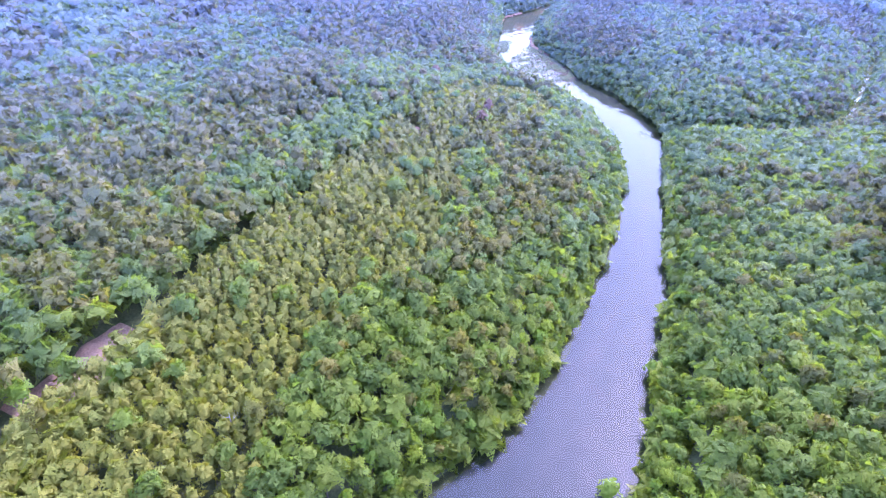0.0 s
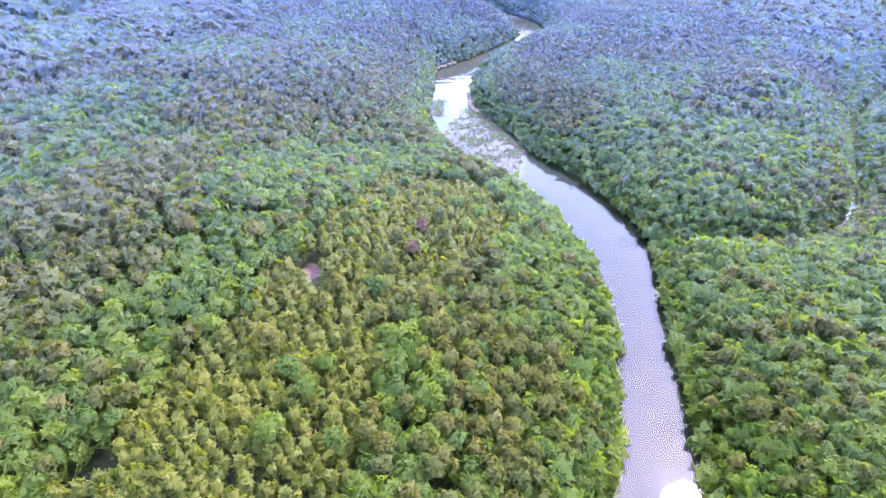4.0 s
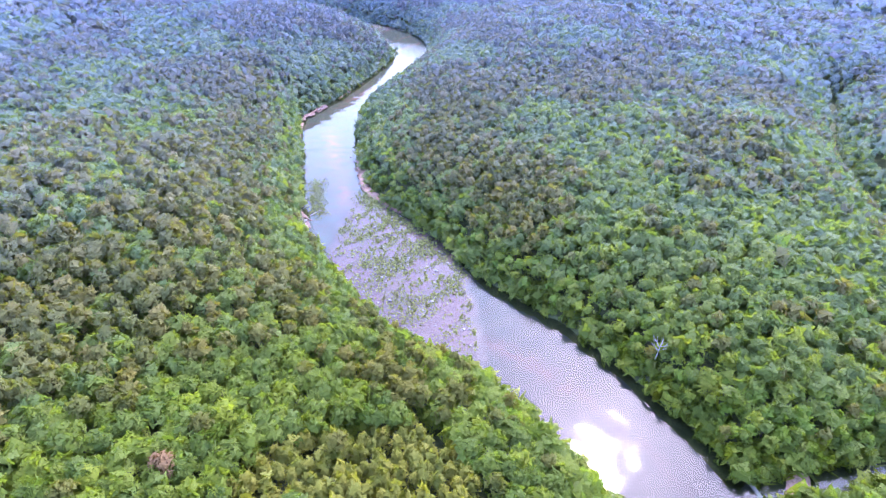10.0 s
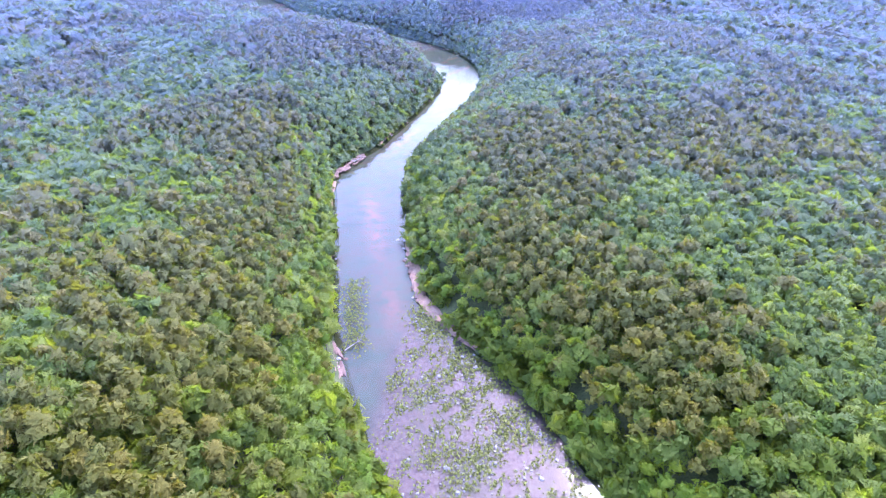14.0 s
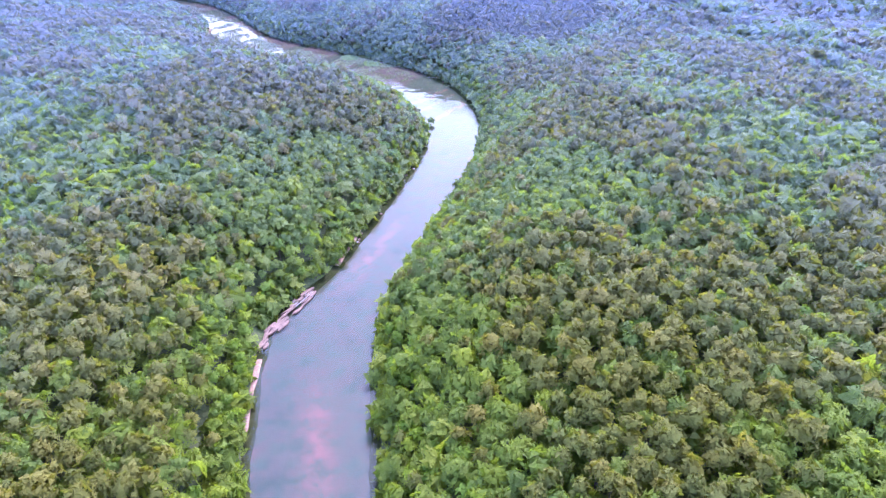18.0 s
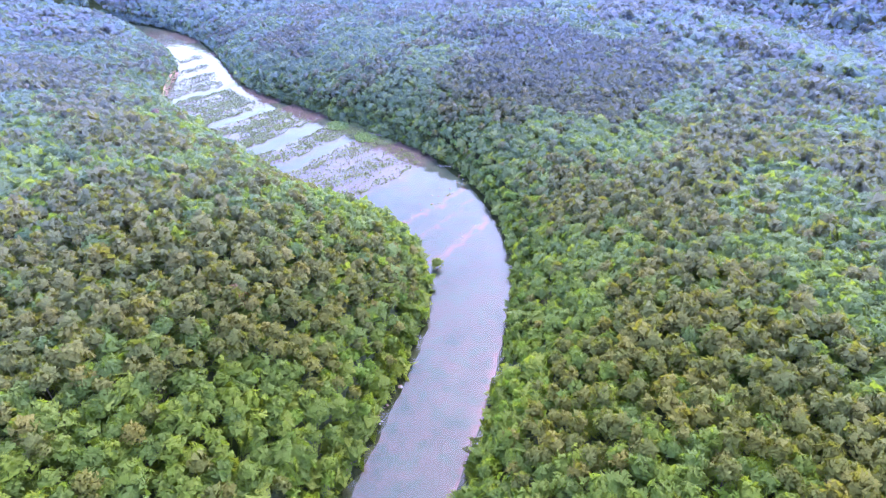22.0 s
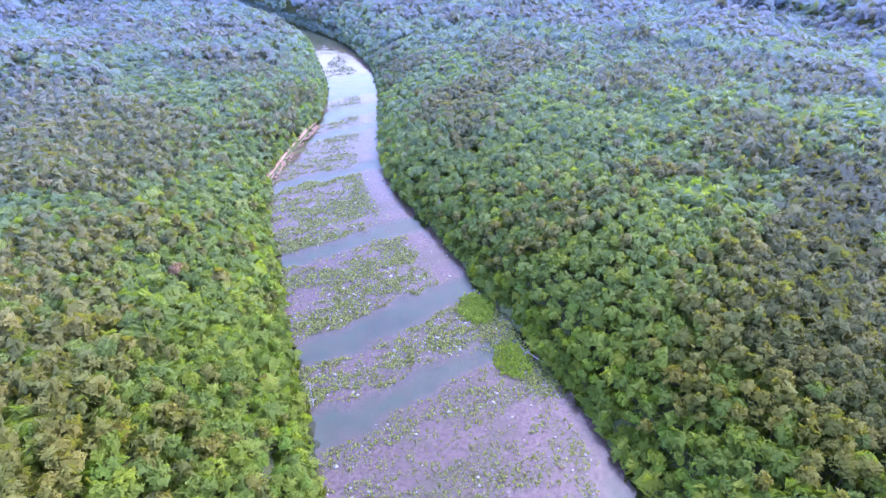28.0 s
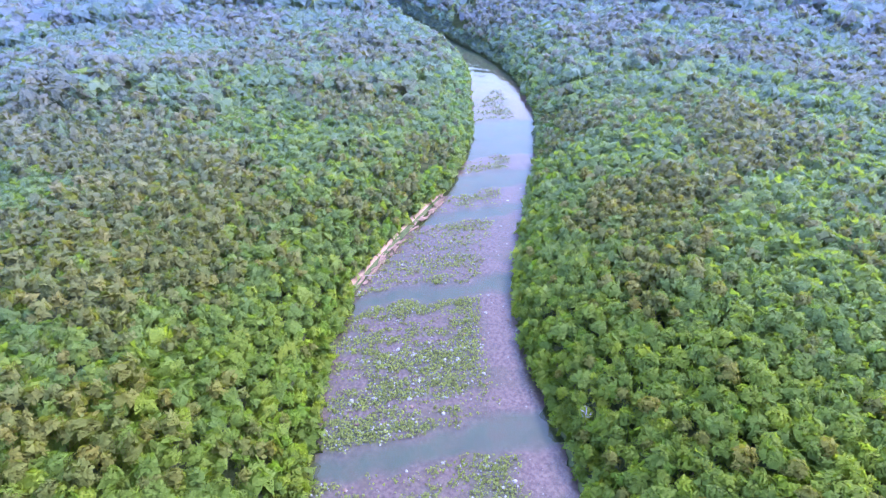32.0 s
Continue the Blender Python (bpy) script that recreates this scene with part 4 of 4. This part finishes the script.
tagged(mesh_object("river_stones", np.concatenate(vs).tolist(), np.concatenate(fs).tolist(), BOULDER), "scattered small grey stones on the river ledges", "stones", kind="stuff")

# ---- rock ledges and bars along the banks ----
def slab_mesh(seed, mat):
    r = random.Random(seed)
    bm = bmesh.new()
    n = 9
    ring = [(math.cos(6.283 * k / n) * r.uniform(0.8, 1.1), math.sin(6.283 * k / n) * r.uniform(0.8, 1.1)) for k in range(n)]
    rings = [[bm.verts.new((x * f, y * 0.38 * f, z + r.uniform(-0.03, 0.03))) for x, y in ring] for f, z in ((1.0, -0.6), (1.04, 0.12), (0.98, 0.28), (0.6, 0.34))]
    for a, b in zip(rings, rings[1:]):
        for k in range(n):
            bm.faces.new((a[k], a[(k + 1) % n], b[(k + 1) % n], b[k]))
    bm.faces.new(rings[-1])
    me = bpy.data.meshes.new("slab")
    bm.to_mesh(me)
    bm.free()
    me.materials.append(mat)
    return me


slabs = [slab_mesh(v, ROCK) for v in range(6)]
r = random.Random(5)
for line, count, high in ((LEDGES[0], 34, 0.5), (LEDGES[1], 46, 0.4), (LEDGES[2], 24, 0.4), (curve_through([(81, 512), (77, 490), (75, 474), (79, 458), (86, 444)], 6), 70, 0.3)):
    for n in range(count):
        k = r.uniform(0, len(line) - 1.01)
        p = line[int(k)] + (line[int(k) + 1] - line[int(k)]) * (k % 1)
        d = line[int(k) + 1] - line[int(k)]
        off = r.uniform(-2.2, 1.6)
        u = d / np.linalg.norm(d)
        ob = tagged(new("rock_slab", slabs[n % 6]), "flat pinkish sandstone slab lying along the riverbank", "rock", "slabs on the bank ledges")
        ob.matrix_basis = Matrix.LocRotScale((p[0] - u[1] * off, p[1] + u[0] * off, 0.1 + max(off, 0) * 0.25), Euler((r.uniform(-0.1, 0.1), r.uniform(-0.1, 0.1), math.atan2(u[1], u[0]) + r.uniform(-0.3, 0.3))), Vector((r.uniform(1.2, 3.6), r.uniform(0.8, 1.9), r.uniform(0.5, 1.0))))


def draped(name, line, width, mat, lift, label, category):
    """A strip of ground along a line, with ragged sides."""
    d = np.gradient(line, axis=0)
    nrm = np.stack((-d[:, 1], d[:, 0]), 1) / np.linalg.norm(d, axis=1)[:, None]
    cols = np.linspace(-1, 1, 7)
    w = width * (1 + 0.18 * np.sin(np.arange(len(line)) * 0.55 + 1) + 0.1 * np.sin(np.arange(len(line)) * 1.3))[:, None] / 2
    x, y = line[:, None, 0] + nrm[:, None, 0] * cols * w, line[:, None, 1] + nrm[:, None, 1] * cols * w
    dd = river_distance(x.ravel(), y.ravel()).reshape(x.shape)
    z = ground_height(x, y, np.maximum(dd, 0.05)) + lift * (1 - cols ** 4) - 0.1
    ob = mesh_object(name, np.stack((x.ravel(), y.ravel(), z.ravel()), 1).tolist(), grid_faces(*x.shape), mat, smooth=True)
    return tagged(ob, label, category, kind="structure")


draped("dirt_track", curve_through(TRACK[::3], 8), 3.0, SOIL, 0.9, "bare orange-pink dirt track along the pines", "dirt track")
draped("bare_soil", curve_through([(-96, 82), (-90, 96), (-83, 111)], 8), 11.0, SOIL, 0.6, "patch of bare pink-orange soil beside the pines", "bare soil")
draped("bare_soil", curve_through([(-19, 234), (-16, 241), (-13, 248)], 8), 6.5, SOIL, 0.6, "patch of bare orange soil in a small forest gap", "bare soil")
draped("gravel_bar", curve_through([(81, 512), (77, 490), (75, 474), (79, 458), (88, 440)], 10), 4.2, SOIL, 0.5, "pale pink rock and sand bar at the river bend", "gravel bar")
draped("creek_bar", curve_through([(122, 268), (127, 275), (136, 284)], 8), 5.0, SOIL, 0.3, "sandy bar at the mouth of the creek", "sand bar")

for n, points in enumerate(([(44, 482), (49, 518), (52, 538)], [(54, 552), (57, 566), (60, 578)], [(91, 619), (98, 630), (105, 642)], [(123, 667), (130, 676), (137, 687)], [(160, 660), (168, 672), (173, 684)], [(45, 1008), (45, 1050), (47, 1095)])):
    draped("bare_bank", curve_through(points, 8), 1.7, SOIL, 0.3, "low bank of bare orange earth at the waterline", "river bank")

# boulders along the shores
r = random.Random(8)
SHORES = ((curve_through([(80, 512), (77, 490), (74, 474), (79, 458)], 10), 50, 2.6, 0.9), (curve_through([(40, 440), (43, 470), (47, 505), (52, 540)], 10), 34, 1.6, 0.8), (curve_through([(185, 893), (172, 906)], 10), 14, 1.5, 0.7), (curve_through([(100, 628), (132, 676), (150, 704)], 10), 18, 1.2, 0.7), (curve_through([(172, 790), (190, 806), (209, 824)], 10), 16, 1.6, 0.6), (curve_through([(154, 812), (172, 832), (192, 846)], 10), 18, 1.5, 0.6))
for line, count, loose, size_ in SHORES:
    for n in range(count):
        p = line[r.randrange(len(line))]
        k = size_ * r.uniform(0.5, 1.7)
        b = tagged(new("boulder", stones[3 * r.randrange(2)] if n % 2 else stones[n % 6]), "pale rounded boulder on the stony river shore", "boulder", "boulders on the shores")
        b.matrix_basis = Matrix.LocRotScale((p[0] + r.gauss(0, loose), p[1] + r.gauss(0, loose), 0.08), Euler((0, 0, r.uniform(0, 6.28))), Vector((k, k, k * 0.8)))

# browned pines among the green
brown_crowns = [soup("crown", *pine_crown(950 + v, FULL, 13.0, 2.6), np.zeros(len(pine_crown(950 + v, FULL, 13.0, 2.6)[0])), BROWN) for v in range(2)]
brown_trunk = trunk_mesh("trunk", 77, 13.0, 0.18, 3, 1.5, BARK)
for n, (x, y) in enumerate(((18, 246), (22, 262), (-4, 318), (103, 705), (60, 900), (168, 560), (-95, 262))):
    d = river_distance(np.array([float(x)]), np.array([float(y)]))
    ob = tagged(new("browned_pine"), "dying pine with rusty brown needles", "tree", "browned pines in the forest")
    ob.matrix_basis = Matrix.LocRotScale((x, y, ground_height(np.array([float(x)]), np.array([float(y)]), d)[0]), Euler((0, 0, n)), Vector((1, 1, 1.1)))
    for part_name, data in (("crown", brown_crowns[n % 2]), ("trunk", brown_trunk)):
        new(part_name, data).parent = ob

# small trees that stand in the edge of the water
for n, (x, y, k, mat_) in enumerate(((172.5, 748, 0.8, SHRUB), (37.5, 73, 0.9, BRIGHT), (59.5, 110, 0.9, BRIGHT), (41.5, 402, 0.8, BRIGHT), (83, 262, 0.7, SHRUB))):
    ob = tagged(new("overhanging_tree"), "small multi-stemmed tree standing in the edge of the river", "tree", "small trees in the water's edge")
    ob.matrix_basis = Matrix.LocRotScale((x, y, -0.3), Euler((0, 0, n * 1.1)), Vector((k, k, k)))
    verts, normals, inner = broad_crown(860 + n, FULL, 5.6, 3.0)
    for part_name, data in (("crown", soup("crown", verts, normals, inner, np.zeros(len(verts)), mat_)), ("trunk", trunk_mesh("trunk", 61 + n, 5.0, 0.12, 5, 1.8, BARK))):
        new(part_name, data).parent = ob

# ---- dead trees and fallen logs ----
snag_meshes = [trunk_mesh("trunk", 900 + v, 13.0, 0.26, 7, 2.6, DEAD, True) for v in range(3)]
for n, (x, y, up) in enumerate(((123, 324, 1.0), (-47, 79, 0.9), (-44, 83, 0.75), (37, 299, 0.85), (80, 738, 1.0), (142, 722, 0.9), (74, 904, 0.8), (-14, 1001, 1.0), (-19, 398, 1.0), (179, 634, 1.0), (110, 873, 0.7), (112, 868, 0.6), (140, 978, 0.8))):
    d = river_distance(np.array([float(x)]), np.array([float(y)]))
    ob = tagged(new("dead_tree", snag_meshes[n % 3]), "bare grey dead tree with broken limbs among green crowns", "dead tree", "dead trees in the forest")
    ob.matrix_basis = Matrix.LocRotScale((x, y, ground_height(np.array([float(x)]), np.array([float(y)]), d)[0]), Euler((0.05 * (n % 3), 0.04, n * 1.3)), Vector((up, up, up)))
for n, (x, y, a, k) in enumerate(((19, 102, 2.6, 0.7), (182, 893, 2.5, 0.8), (186, 889, 2.2, 0.6), (47, 1020, 0.4, 0.6), (45, 456, 0.5, 0.6), (74, 600, 0.7, 0.7), (70, 597, 0.8, 0.6), (207, 838, 2.9, 0.6))):
    ob = tagged(new("fallen_log", snag_meshes[n % 3]), "bleached fallen tree lying at the water's edge", "log", "fallen logs on the banks")
    ob.matrix_basis = Matrix.LocRotScale((x, y, 0.35), Euler((0, radians(86), a)), Vector((k, k, k)))
